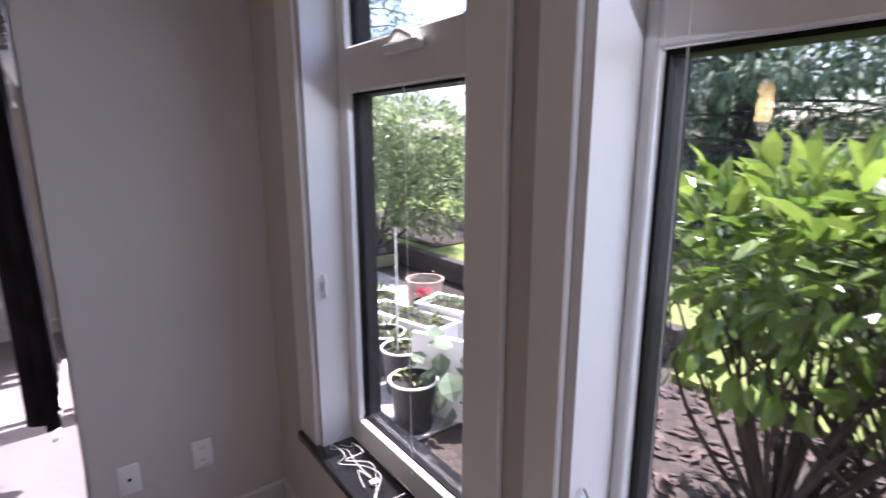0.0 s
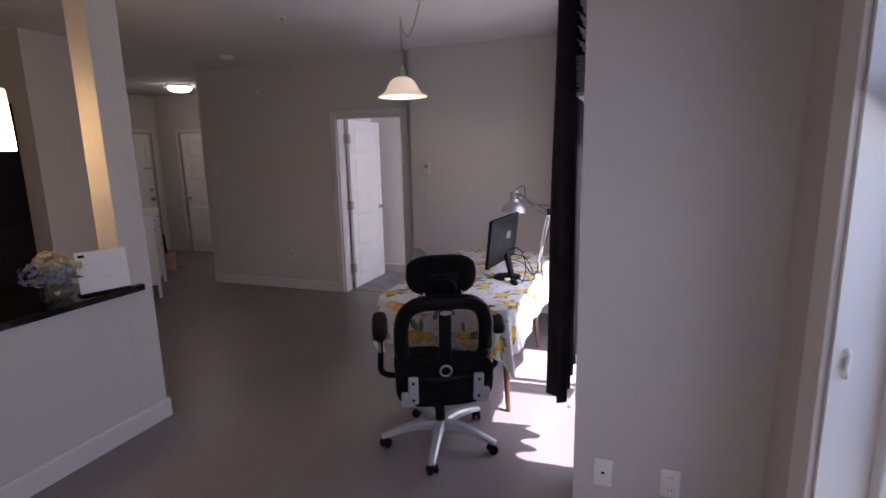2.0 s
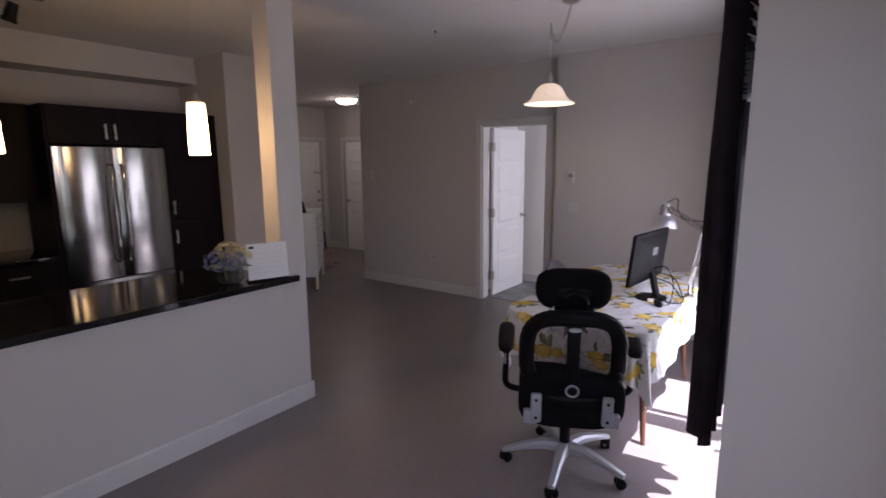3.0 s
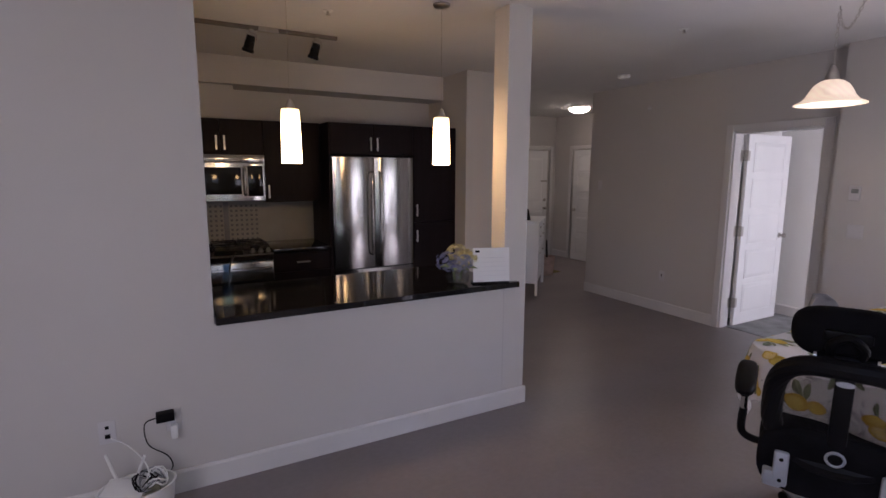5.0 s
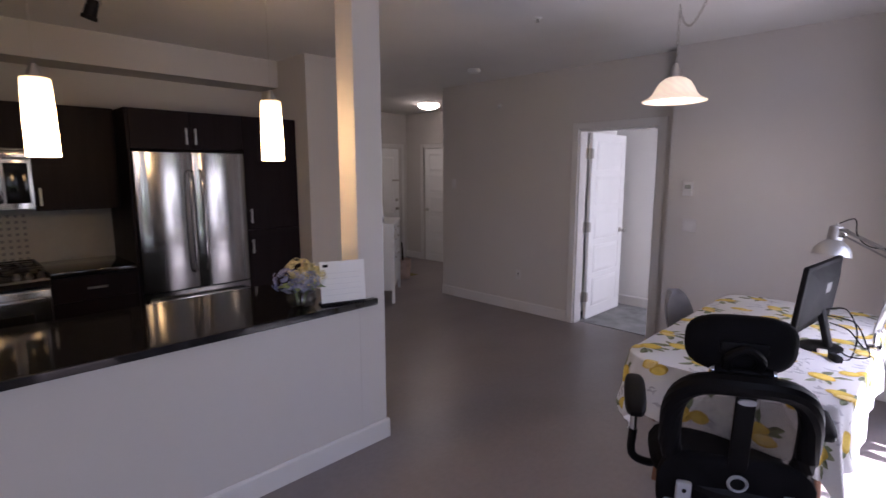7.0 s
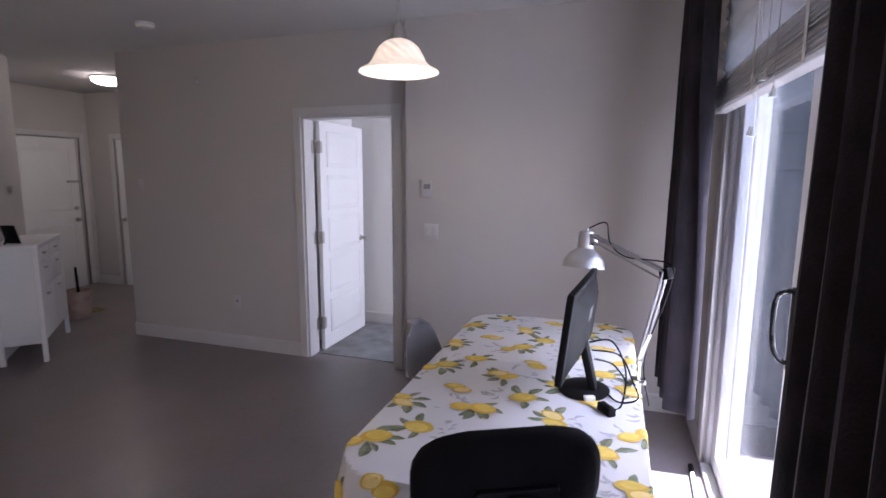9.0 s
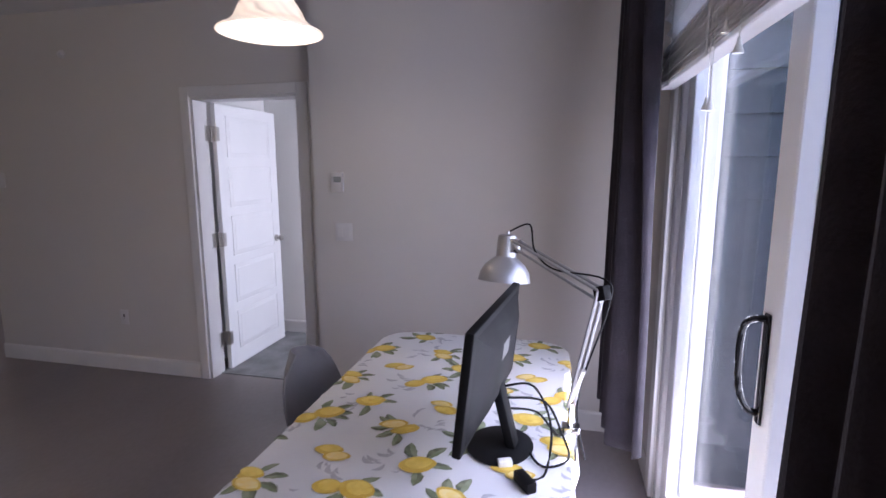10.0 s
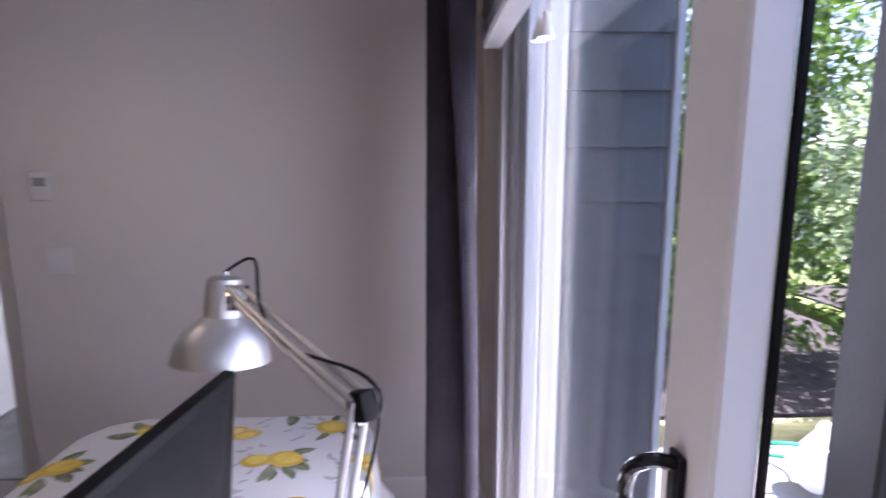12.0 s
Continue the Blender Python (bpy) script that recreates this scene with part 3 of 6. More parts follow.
def cabinet(name, y0, y1, z0, z1, xb, xf, fronts, label):
    """fronts: (y0, y1, z0, z1, handle) with handle l, r, d or none; a gap of 3 mm round each."""
    c = thing(name, label, "cabinet", (xf, (y0 + y1) / 2, z0))
    o = Matrix.Translation((-xf, -(y0 + y1) / 2, -z0))
    part("body", turn(boxm(xb, y0, z0, xf - 0.02, y1, z1), o), ESPRESSO, c)
    for a, b, p, q, h in fronts:
        f = part("drawer_front" if h == "d" else "door", turn(boxm(xf - 0.02, a + 0.0015, p + 0.0015, xf, b - 0.0015, q - 0.0015, bevel=0.002, seg=1), o), ESPRESSO, c)
        k = Vector((xf, (y0 + y1) / 2, z0))
        if h in ("l", "r"):
            y = a + 0.035 if h == "l" else b - 0.035
            zz = p + 0.04 if z0 > 1 else q - 0.2
            if h and z1 - z0 > 1.5:
                zz = 0.89 if p < 0.5 else 1.165
            bar_handle("b", f, 0.0, y - k.y, zz - k.z, zz - k.z + 0.13)
        elif h == "d":
            bar_handle("b", f, 0.0, (a + b) / 2 - 0.065 - k.y, (p + q) / 2 - k.z, y1=(a + b) / 2 + 0.065 - k.y)
    return c


UF, LF = -4.2, -3.92
cabinet("wall_cabinet", 1.53, 2.29, 1.79, 2.115, KB, UF, [(1.53, 1.91, 1.79, 2.115, "r"), (1.91, 2.29, 1.79, 2.115, "l")], "espresso wall cabinet with two doors above the microwave")
cabinet("wall_cabinet", 2.29, 2.84, 1.335, 2.115, KB, UF, [(2.29, 2.84, 1.335, 2.115, "l")], "espresso wall cabinet with one tall door")
cabinet("wall_cabinet", 0.75, 1.53, 1.335, 2.115, KB, UF, [(0.75, 1.14, 1.335, 2.115, "r"), (1.14, 1.53, 1.335, 2.115, "l")], "espresso wall cabinet with two tall doors")
cabinet("fridge_cabinet", 2.86, 3.74, 1.80, 2.105, KB, -3.9, [(2.86, 3.30, 1.80, 2.105, "r"), (3.30, 3.74, 1.80, 2.105, "l")], "espresso cabinet with two doors above the refrigerator")
cabinet("pantry_cabinet", 3.74, 4.255, 0.0, 2.105, KB, -3.9, [(3.74, 4.255, 0.1, 1.10, "l"), (3.74, 4.255, 1.10, 2.105, "l")], "tall espresso pantry cabinet beside the refrigerator")
cabinet("base_cabinet", 2.29, 2.84, 0.0, 0.87, KB, LF, [(2.29, 2.84, 0.68, 0.865, "d"), (2.29, 2.84, 0.39, 0.68, "d"), (2.29, 2.84, 0.1, 0.39, "d")], "espresso base cabinet with three drawers")
cabinet("base_cabinet", 0.75, 1.53, 0.0, 0.87, KB, LF, [(0.75, 1.53, 0.68, 0.865, "d"), (0.75, 1.14, 0.1, 0.68, "r"), (1.14, 1.53, 0.1, 0.68, "l")], "espresso base cabinet beside the stove")
solid("tall_board", boxm(KB, 2.841, 0, -3.9, 2.859, 2.105), ESPRESSO, "espresso end board standing beside the refrigerator", "board")
for a, b in ((2.292, 2.838), (0.75, 1.528)):
    solid("worktop", boxm(KB, a, 0.872, LF + 0.025, b, 0.91, bevel=0.004), STONE, "black polished stone worktop on the base cabinet", "worktop")
solid("peninsula_cabinet", boxm(-2.46, 0.4, 0.0, KX - 0.125, 3.38, 0.855), ESPRESSO, "espresso cabinet run behind the low wall", "cabinet")
bm = boxm(-2.52, 1.605, 0.862, KX + 0.045, 3.395, 0.9, bevel=0.004)
box(bm, KX + 0.003, 3.395, 0.862, KX + 0.045, 3.5, 0.9, bevel=0.003)
box(bm, -2.52, 0.4, 0.862, KX - 0.125, 1.603, 0.9)
solid("counter", bm, STONE, "black polished stone counter on the low wall", "counter", smooth=False)
# backsplash with small square tiles behind the stove
bs = tagged(new("backsplash", mesh_of("backsplash", boxm(KB + 0.001, 1.5, 0.91, KB + 0.008, 2.84, 1.335), mat("cream_backsplash", (0.32, 0.3, 0.26), 0.35, var=0.04), False)), "pale backsplash with rows of small dark inset squares", "backsplash", kind="structure")
ins = mesh_of("inset", boxm(0, -0.011, -0.011, 0.004, 0.011, 0.011), mat("grey_inset", (0.16, 0.15, 0.15), 0.3), False)
for i in range(16):
    for j in range(8):
        if i == 9:
            continue
        o = new("inset", ins)
        o.parent = bs
        o.location = (KB + 0.008, 1.53 + 0.048 * i, 0.95 + 0.048 * j)
part("strip", boxm(KB + 0.008, 1.935, 0.915, KB + 0.013, 1.985, 1.33, bevel=0.002), mat("grey_strip", (0.22, 0.22, 0.23), 0.3), bs)

# refrigerator
fg = thing("refrigerator", "stainless steel french-door refrigerator with a freezer drawer below", "refrigerator", (-3.88, 3.30, 0))
part("body", boxm(-0.64, -0.42, 0.02, -0.075, 0.42, 1.765, bevel=0.006), mat("grey_fridge_side", (0.08, 0.08, 0.085), 0.4), fg)


def bowed(y0, y1, z0, z1, bulge=0.022, n=10):
    """A steel front, slightly bowed outwards, with rounded sides."""
    bm = bmesh.new()
    rows = []
    for z in (z0, z1):
        r = []
        for i in range(n + 1):
            t = i / n
            e = min(t, 1 - t)
            x = bulge * (1 - (2 * t - 1) ** 2) - (0.012 * (1 - min(1, e / 0.04)) ** 2)
            r.append(bm.verts.new((x, y0 + (y1 - y0) * t, z)))
        r += [bm.verts.new((-0.07, y1, z)), bm.verts.new((-0.07, y0, z))]
        rows.append(r)
    k = len(rows[0])
    for i in range(k):
        bm.faces.new((rows[0][i], rows[0][(i + 1) % k], rows[1][(i + 1) % k], rows[1][i]))
    bm.faces.new(rows[0])
    bm.faces.new(list(reversed(rows[1])))
    return bm


for a, b, s in ((-0.43, -0.003, -1), (0.003, 0.43, 1)):
    d = part("door", bowed(a, b, 0.665, 1.775), STEEL, fg)
    y = s * 0.045
    part("handle", tube(curve_pts([(0.01, y, 0.80), (0.05, y, 0.83), (0.062, y, 1.0), (0.062, y, 1.4), (0.05, y, 1.6), (0.01, y, 1.63)], 24), 0.011, 10), STEEL, d, "curved steel door handle")
d = part("freezer_drawer", bowed(-0.43, 0.43, 0.06, 0.655), STEEL, fg)
part("handle", tube(curve_pts([(0.015, -0.39, 0.595), (0.06, -0.36, 0.595), (0.075, 0, 0.60), (0.06, 0.36, 0.595), (0.015, 0.39, 0.595)], 24), 0.012, 10), STEEL, d, "long curved steel drawer handle")
part("grille", boxm(-0.05, -0.4, 0.005, -0.01, 0.4, 0.055), BLACKP, fg)

# stove
st = thing("stove", "stainless steel gas stove with a black cooktop", "stove", (-3.9, 1.91, 0))
part("body", boxm(-0.64, -0.377, 0.0, -0.03, 0.377, 0.89), STEEL, st)
part("cooktop", boxm(-0.6, -0.378, 0.89, -0.09, 0.378, 0.915, bevel=0.005), GLOSSB, st, "glossy black cooktop")
bm = bmesh.new()
rows = []
for yy, bul in [(-0.378 + 0.756 * i / 10, 0.03 * (1 - (2 * i / 10 - 1) ** 2)) for i in range(11)]:
    rows.append([bm.verts.new(p) for p in ((-0.1, yy, 0.915), (0.0 + bul, yy, 0.885), (0.012 + bul, yy, 0.87), (0.005 + bul, yy, 0.835), (-0.1, yy, 0.82))])
for a, b in zip(rows, rows[1:]):
    for k in range(5):
        bm.faces.new((a[k], a[(k + 1) % 5], b[(k + 1) % 5], b[k]))
bm.faces.new(rows[0])
bm.faces.new(list(reversed(rows[-1])))
cp = part("control_panel", bm, STEEL, st, "bowed steel control panel")
part("display", turn(boxm(-0.06, -0.13, 0, 0.0, 0.11, 0.004), pose(0.012, 0, 0.893, 0, 17, 0)), GLOSSB, cp, "black glass display")
for y in (-0.32, -0.24, 0.2, 0.27, 0.335):
    k = part("control_knob", turn(lathe([(0.0, 0), (0.024, 0), (0.022, 0.012), (0.017, 0.016), (0.016, 0.03), (0, 0.032)], 16), pose(-0.03, y, 0.897, 0, 17, 0)), NICKEL, cp, "steel control knob")
for y in (-0.25, 0.0, 0.25):
    bm = bmesh.new()
    for yy in (-0.11, 0.0, 0.11):
        tube([(-0.57, y + yy, 0.945), (-0.13, y + yy, 0.945)], 0.006, 6, bm)
    for xx in (-0.57, -0.45, -0.25, -0.13):
        tube([(xx, y - 0.11, 0.945), (xx, y + 0.11, 0.945)], 0.006, 6, bm)
        tube([(xx, y - 0.11, 0.915), (xx, y - 0.11, 0.945)], 0.006, 6, bm)
        tube([(xx, y + 0.11, 0.915), (xx, y + 0.11, 0.945)], 0.006, 6, bm)
    part("grate", bm, IRON, st, "black cast-iron grate")
for x, y in ((-0.47, -0.25), (-0.23, -0.25), (-0.47, 0.25), (-0.23, 0.25), (-0.35, 0)):
    part("burner", lathe([(0, 0), (0.045, 0), (0.045, 0.012), (0.034, 0.016), (0.03, 0.022), (0, 0.022)], 16, (x, y, 0.915)), IRON, st)
od = part("oven_door", boxm(-0.03, -0.375, 0.22, 0.0, 0.375, 0.80, bevel=0.005), STEEL, st)
part("oven_glass", boxm(0.0, -0.27, 0.3, 0.004, 0.27, 0.64, bevel=0.002), GLOSSB, od, "black oven window")
part("oven_handle", tube(curve_pts([(0.0, -0.33, 0.745), (0.04, -0.31, 0.745), (0.055, 0, 0.75), (0.04, 0.31, 0.745), (0.0, 0.33, 0.745)], 20), 0.012, 10), STEEL, od)
part("lower_drawer", boxm(-0.03, -0.375, 0.06, 0.0, 0.375, 0.21, bevel=0.005), STEEL, st)

# microwave
mw = thing("microwave", "stainless steel over-the-range microwave with a black window", "microwave", (-4.15, 1.91, 1.36))
part("body", boxm(-0.4, -0.378, 0.0, -0.02, 0.378, 0.425), STEEL, mw)
part("front", bowed(-0.378, 0.378, 0.0, 0.345, 0.015), STEEL, mw)
part("vent", boxm(-0.02, -0.378, 0.35, 0.012, 0.378, 0.425, bevel=0.004), STEEL, mw, "slotted steel vent")
for i in range(4):
    part("vent_slot", boxm(0.012, -0.36, 0.362 + 0.015 * i, 0.0135, 0.36, 0.367 + 0.015 * i), BLACKP, mw)
part("window", boxm(0.012, -0.34, 0.06, 0.0195, 0.16, 0.31, bevel=0.004), GLOSSB, mw, "black glass window")
part("keypad", boxm(0.006, 0.22, 0.04, 0.0135, 0.355, 0.325, bevel=0.003), GLOSSB, mw, "black keypad")
part("handle", tube(curve_pts([(0.015, 0.19, 0.05), (0.05, 0.19, 0.07), (0.055, 0.19, 0.17), (0.05, 0.19, 0.29), (0.015, 0.19, 0.31)], 16), 0.011, 10), STEEL, mw)


# lamps over the counter
def counter_pendant(x, y):
    p = thing("pendant_lamp", "slim lit frosted-glass pendant lamp on a thin cord above the counter", "pendant lamp", (x, y, H), "pendants over the counter")
    part("canopy", lathe([(0.055, 0), (0.055, -0.012), (0.04, -0.022), (0.0, -0.024)], 20), NICKEL, p)
    part("cord", tube([(0, 0, -0.02), (0, 0, -0.66)], 0.0016, 6), NICKEL, p)
    part("socket", lathe([(0.0, -0.64), (0.012, -0.645), (0.03, -0.69), (0.03, -0.70), (0, -0.70)], 16), NICKEL, p)
    part("shade", lathe([(0.03, -0.694), (0.046, -0.696), (0.05, -0.702), (0.054, -0.85), (0.056, -0.998), (0.053, -1.0), (0.051, -0.996), (0.049, -0.85), (0.046, -0.71), (0.03, -0.704)], 28), WARMGLASS, p, "frosted white glass cylinder, glowing warm")


counter_pendant(-2.03, 2.08)
counter_pendant(-2.0, 3.04)

# track light
tl = thing("track_light", "ceiling track with small swivelling spotlights, off", "track light", (-3.1, 1.75, H))
TRACKM = mat("dull_bronze_metal", (0.2, 0.18, 0.16), 0.4, 0.8, var=0.05)
part("track", boxm(-0.018, -0.95, -0.026, 0.018, 0.95, 0.0, bevel=0.002, seg=1), TRACKM, tl)
part("feed_box", boxm(-0.03, 0.36, -0.035, 0.03, 0.5, -0.0, bevel=0.004), NICKEL, tl)
for y in (-0.5, 0.31, 0.79):
    hd = part("spotlight", turn(lathe([(0, 0.0), (0.022, 0.002), (0.026, 0.02), (0.028, 0.075), (0.034, 0.08), (0.034, 0.095), (0.024, 0.095), (0.02, 0.08), (0, 0.078)], 18), pose(0.0, y, -0.065, 168, 20, 0) @ Matrix.Scale(1.25, 4)), BLACKP, tl)
    part("yoke", tube([(0, y - 0.035, -0.1), (0, y - 0.035, -0.055), (0, y, -0.045), (0, y + 0.035, -0.055), (0, y + 0.035, -0.1)], 0.004, 6), NICKEL, hd)
    part("stem", boxm(-0.015, y - 0.015, -0.05, 0.015, y + 0.015, -0.02, bevel=0.003), NICKEL, hd)

# flowers, calendar and glass vase on the counter
fl = thing("flower_vase", "round glass vase of cream and blue hydrangeas on the counter", "flowers", Matrix.Translation((-1.87, 3.10, 0.9)) @ Matrix.Diagonal((1.18, 1.18, 1.05, 1)))
part("vase", lathe([(0.035, 0.0), (0.055, 0.012), (0.068, 0.045), (0.062, 0.085), (0.048, 0.105), (0.046, 0.105), (0.058, 0.085), (0.064, 0.045), (0.05, 0.016), (0, 0.012)], 28), glass("vase_glass", (0.9, 0.93, 0.94)), fl)
part("stems", tube([(0.01, 0, 0.02), (0.02, 0.02, 0.11)], 0.006, 6, tube([(-0.02, -0.01, 0.02), (-0.01, -0.03, 0.11)], 0.006, 6)), SHRUB, fl)
rng = random.Random(4)
for (cx, cy, cz, r, col) in ((0.0, -0.07, 0.145, 0.065, (0.2, 0.22, 0.4)), (0.0, 0.06, 0.15, 0.065, (0.6, 0.52, 0.25)), (-0.02, 0.0, 0.19, 0.06, (0.58, 0.53, 0.3)), (0.05, 0.0, 0.14, 0.055, (0.28, 0.31, 0.45))):
    bm = bmesh.new()
    for i in range(80):
        u = Vector((rng.gauss(0, 1), rng.gauss(0, 1), rng.gauss(0.2, 1))).normalized()
        c = Vector((cx, cy, cz)) + u * r * rng.uniform(0.85, 1.05)
        q = u.to_track_quat("Z", "Y").to_matrix()
        a0 = rng.uniform(0, 1.5)
        for k in range(4):
            a = a0 + k * math.pi / 2
            v = [q @ Vector((0.011 * s * math.cos(a + b), 0.011 * s * math.sin(a + b), h)) + c for s, b, h in ((0.1, 0, 0), (0.9, -0.6, 0.003), (1.2, 0, 0.0), (0.9, 0.6, 0.003))]
            bm.faces.new([bm.verts.new(x) for x in v])
    part("flower_head", bm, mat("hydrangea_petal", col, 0.7, var=0.15, scale=40, rand=0.25, trans=0.2), fl, smooth=False)
bm = bmesh.new()
for i in range(9):
    a, w = i * 0.7, 0.02
    d = Vector((math.cos(a), math.sin(a), 0))
    n = Vector((-d.y, d.x, 0))
    base = Vector((0.0, 0.0, 0.105)) + d * 0.04
    pts = [base, base + d * 0.035 + n * w + Vector((0, 0, 0.015)), base + d * 0.075, base + d * 0.035 - n * w + Vector((0, 0, 0.015))]
    bm.faces.new([bm.verts.new(p) for p in pts])
part("leaves", bm, SHRUB, fl, "green hydrangea leaves", smooth=False)
cal = thing("desk_calendar", "white desk calendar sheet leaning on a small dark stand", "calendar", pose(-1.77, 3.30, 0.9, 0, 0, -18))
part("sheet", turn(boxm(-0.002, -0.125, 0.0, 0.002, 0.125, 0.225), pose(0, 0, 0.012, 0, -6, 0)), mat("paper", (0.72, 0.72, 0.72), 0.8, var=0.02), cal)
part("stand", boxm(-0.05, -0.13, 0.0, 0.02, 0.12, 0.012, bevel=0.003), BLACKP, cal)
part("picture", turn(boxm(0.0022, -0.11, 0.195, 0.003, -0.08, 0.21), pose(0, 0, 0.012, 0, -6, 0)), BLACKP, cal)
for i in range(5):
    part("line", turn(boxm(0.0022, -0.1, 0.04 + 0.03 * i, 0.0028, 0.1, 0.041 + 0.03 * i), pose(0, 0, 0.012, 0, -6, 0)), SPRIG, cal)
gv = thing("bud_vase", "tall clear blue glass vase on the counter", "vase", (-1.93, 1.69, 0.9))
part("vase", lathe([(0.03, 0), (0.032, 0.01), (0.028, 0.06), (0.03, 0.14), (0.024, 0.18), (0.018, 0.2), (0.02, 0.235), (0.017, 0.235), (0.014, 0.2), (0.02, 0.18), (0.025, 0.14), (0.024, 0.02), (0, 0.014)], 24), glass("blue_glass", (0.55, 0.66, 0.78)), gv)
part("stem", tube(curve_pts([(0, 0, 0.1), (0.0, 0.02, 0.24), (0.01, 0.05, 0.3)], 8), 0.005, 6), BARK, gv)

# ---- fittings on walls and ceiling ----
IVORYP = mat("ivory_plastic", (0.56, 0.545, 0.55), 0.4, var=0.02, bump=0.01)
def plate(name, m, label, holes, w=0.07, h=0.115):
    """A wall plate: x along the wall, y out of it."""
    p = thing(name, label, "wall plate", m)
    part("plate", boxm(-w / 2, -0.006, -h / 2, w / 2, 0, h / 2, bevel=0.003), IVORYP if m.translation.y > 6 or m.translation.x < -1.7 else WHITEP, p)
    for x, z, a, b, k in holes:
        part("socket" if k else "rocker", boxm(x - a, -0.0085, z - b, x + a, -0.006, z + b, bevel=0.001, seg=1), (IVORYP if m.translation.y > 6 or m.translation.x < -1.7 else WHITEP) if k < 2 else BLACKP, p)
        if k == 1:
            for s in (-1, 1):
                part("slot", boxm(x + s * 0.006 - 0.001, -0.0092, z - 0.004, x + s * 0.006 + 0.001, -0.0085, z + 0.006), BLACKP, p)
    return p


DUP = [(0, 0.025, 0.016, 0.018, 1), (0, -0.025, 0.016, 0.018, 1)]
plate("outlet", pose(1.15, OY, 0.365), "white duplex outlet on the wall end", DUP)
plate("cable_outlet", pose(0.905, OY, 0.36), "white cable outlet plate with one dark jack", [(0, 0, 0.006, 0.006, 2)])
plate("outlet", pose(-2.93, DY, 0.43), "small white outlet near the bedroom door", [(0, 0.012, 0.007, 0.01, 2), (0, -0.012, 0.007, 0.01, 1)])
plate("light_switch", pose(-1.02, NY, 1.16), "white double rocker switch below the thermostat", [(-0.024, 0, 0.016, 0.034, 0), (0.024, 0, 0.016, 0.034, 0)], 0.115)
plate("light_switch", pose(-3.97, DY, 1.47), "white switch plate near the hall corner", [(0, 0, 0.016, 0.034, 0)])
th = thing("thermostat", "white wall thermostat with a small grey display", "thermostat", pose(-1.05, NY, 1.475))
part("case", boxm(-0.04, -0.026, -0.06, 0.04, 0, 0.06, bevel=0.006), IVORYP, th)
part("display", boxm(-0.02, -0.028, 0.0, 0.03, -0.026, 0.035), mat("grey_lcd", (0.3, 0.31, 0.3), 0.25), th)
plate("data_outlet", pose(KX, 1.105, 0.40, 0, 0, 90), "white plate with a data jack and a cable jack", [(0, 0.025, 0.008, 0.008, 2), (0, -0.02, 0.011, 0.011, 2)])
plate("outlet", pose(KX, 1.385, 0.40, 0, 0, 90), "white duplex outlet with a charger plugged in", DUP)
ad = thing("power_adapter", "black plug-in power adapter with a thin cord", "adapter", (KX, 1.36, 0.435))
part("body", boxm(0.01, -0.05, -0.02, 0.06, 0.03, 0.025, bevel=0.005), BLACKP, ad)
part("cord", tube(curve_pts([(0.03, -0.05, 0.0), (0.035, -0.1, -0.02), (0.03, -0.09, -0.13), (0.05, -0.01, -0.2), (0.06, 0.0, -0.27), (0.1, -0.1, -0.3), (0.13, -0.17, -0.32)], 30), 0.003, 6), BLACKP, ad)
wc = thing("usb_charger", "small white plug-in charger", "charger", (KX, 1.385, 0.365))
part("body", boxm(0.01, -0.016, -0.05, 0.05, 0.016, 0.02, bevel=0.006), WHITEP, wc)
# tub of network gear on the floor
tub = thing("cable_tub", "oval white tub full of cables and network boxes on the floor", "tub", pose(-1.58, 1.22, 0, 0, 0, 90) )
o = bmesh.new()
lathe([(0.0, 0.004), (0.12, 0.0), (0.135, 0.01), (0.155, 0.19), (0.162, 0.2), (0.152, 0.2), (0.13, 0.012), (0.0, 0.01)], 32, bm=o)
for v in o.verts:
    v.co.y *= 0.72
part("shell", o, WHITEP, tub)
part("contents", turn(boxm(-0.09, -0.05, 0.012, 0.08, 0.06, 0.16, bevel=0.01), pose(0, 0, 0, 4, 6, 12)), mat("pale_box", (0.35, 0.35, 0.25), 0.6), tub)
rt = thing("router", "white wireless router with two upright aerials in the tub", "router", pose(-1.60, 1.17, 0.165, 10, 5, 70))
part("body", boxm(-0.09, -0.06, 0.0, 0.09, 0.06, 0.03, bevel=0.008), WHITEP, rt)
for x, a in ((-0.06, -16), (0.02, 18)):
    part("aerial", turn(tube([(0, 0, 0), (0, 0, 0.15)], 0.008, 8, r2=0.006), pose(x, 0.06, 0.015, 0, a, 0)), WHITEP, rt)
cc = thing("cable_coil", "coiled black and white cables hanging over the tub", "cable", (-1.6, 1.24, 0.17))
for k, (mt, r) in enumerate(((BLACKP, 0.05), (BLACKP, 0.06), (mat("grey_cable", (0.25, 0.26, 0.28), 0.5), 0.065), (WHITEP, 0.055))):
    part("cable", tube([(r * math.cos(i * 0.5) + 0.012 * k, r * math.sin(i * 0.5) * 0.8 + 0.02 * k, 0.03 + 0.008 * k + 0.025 * math.sin(i * 0.9 + k)) for i in range(26)], 0.0035, 6), mt, cc)
part("cable", tube(curve_pts([(-0.17, -0.13, 0.2), (-0.1, -0.05, 0.17), (-0.02, 0.02, 0.1), (0.03, 0.03, 0.04)], 18), 0.003, 6), WHITEP, cc)

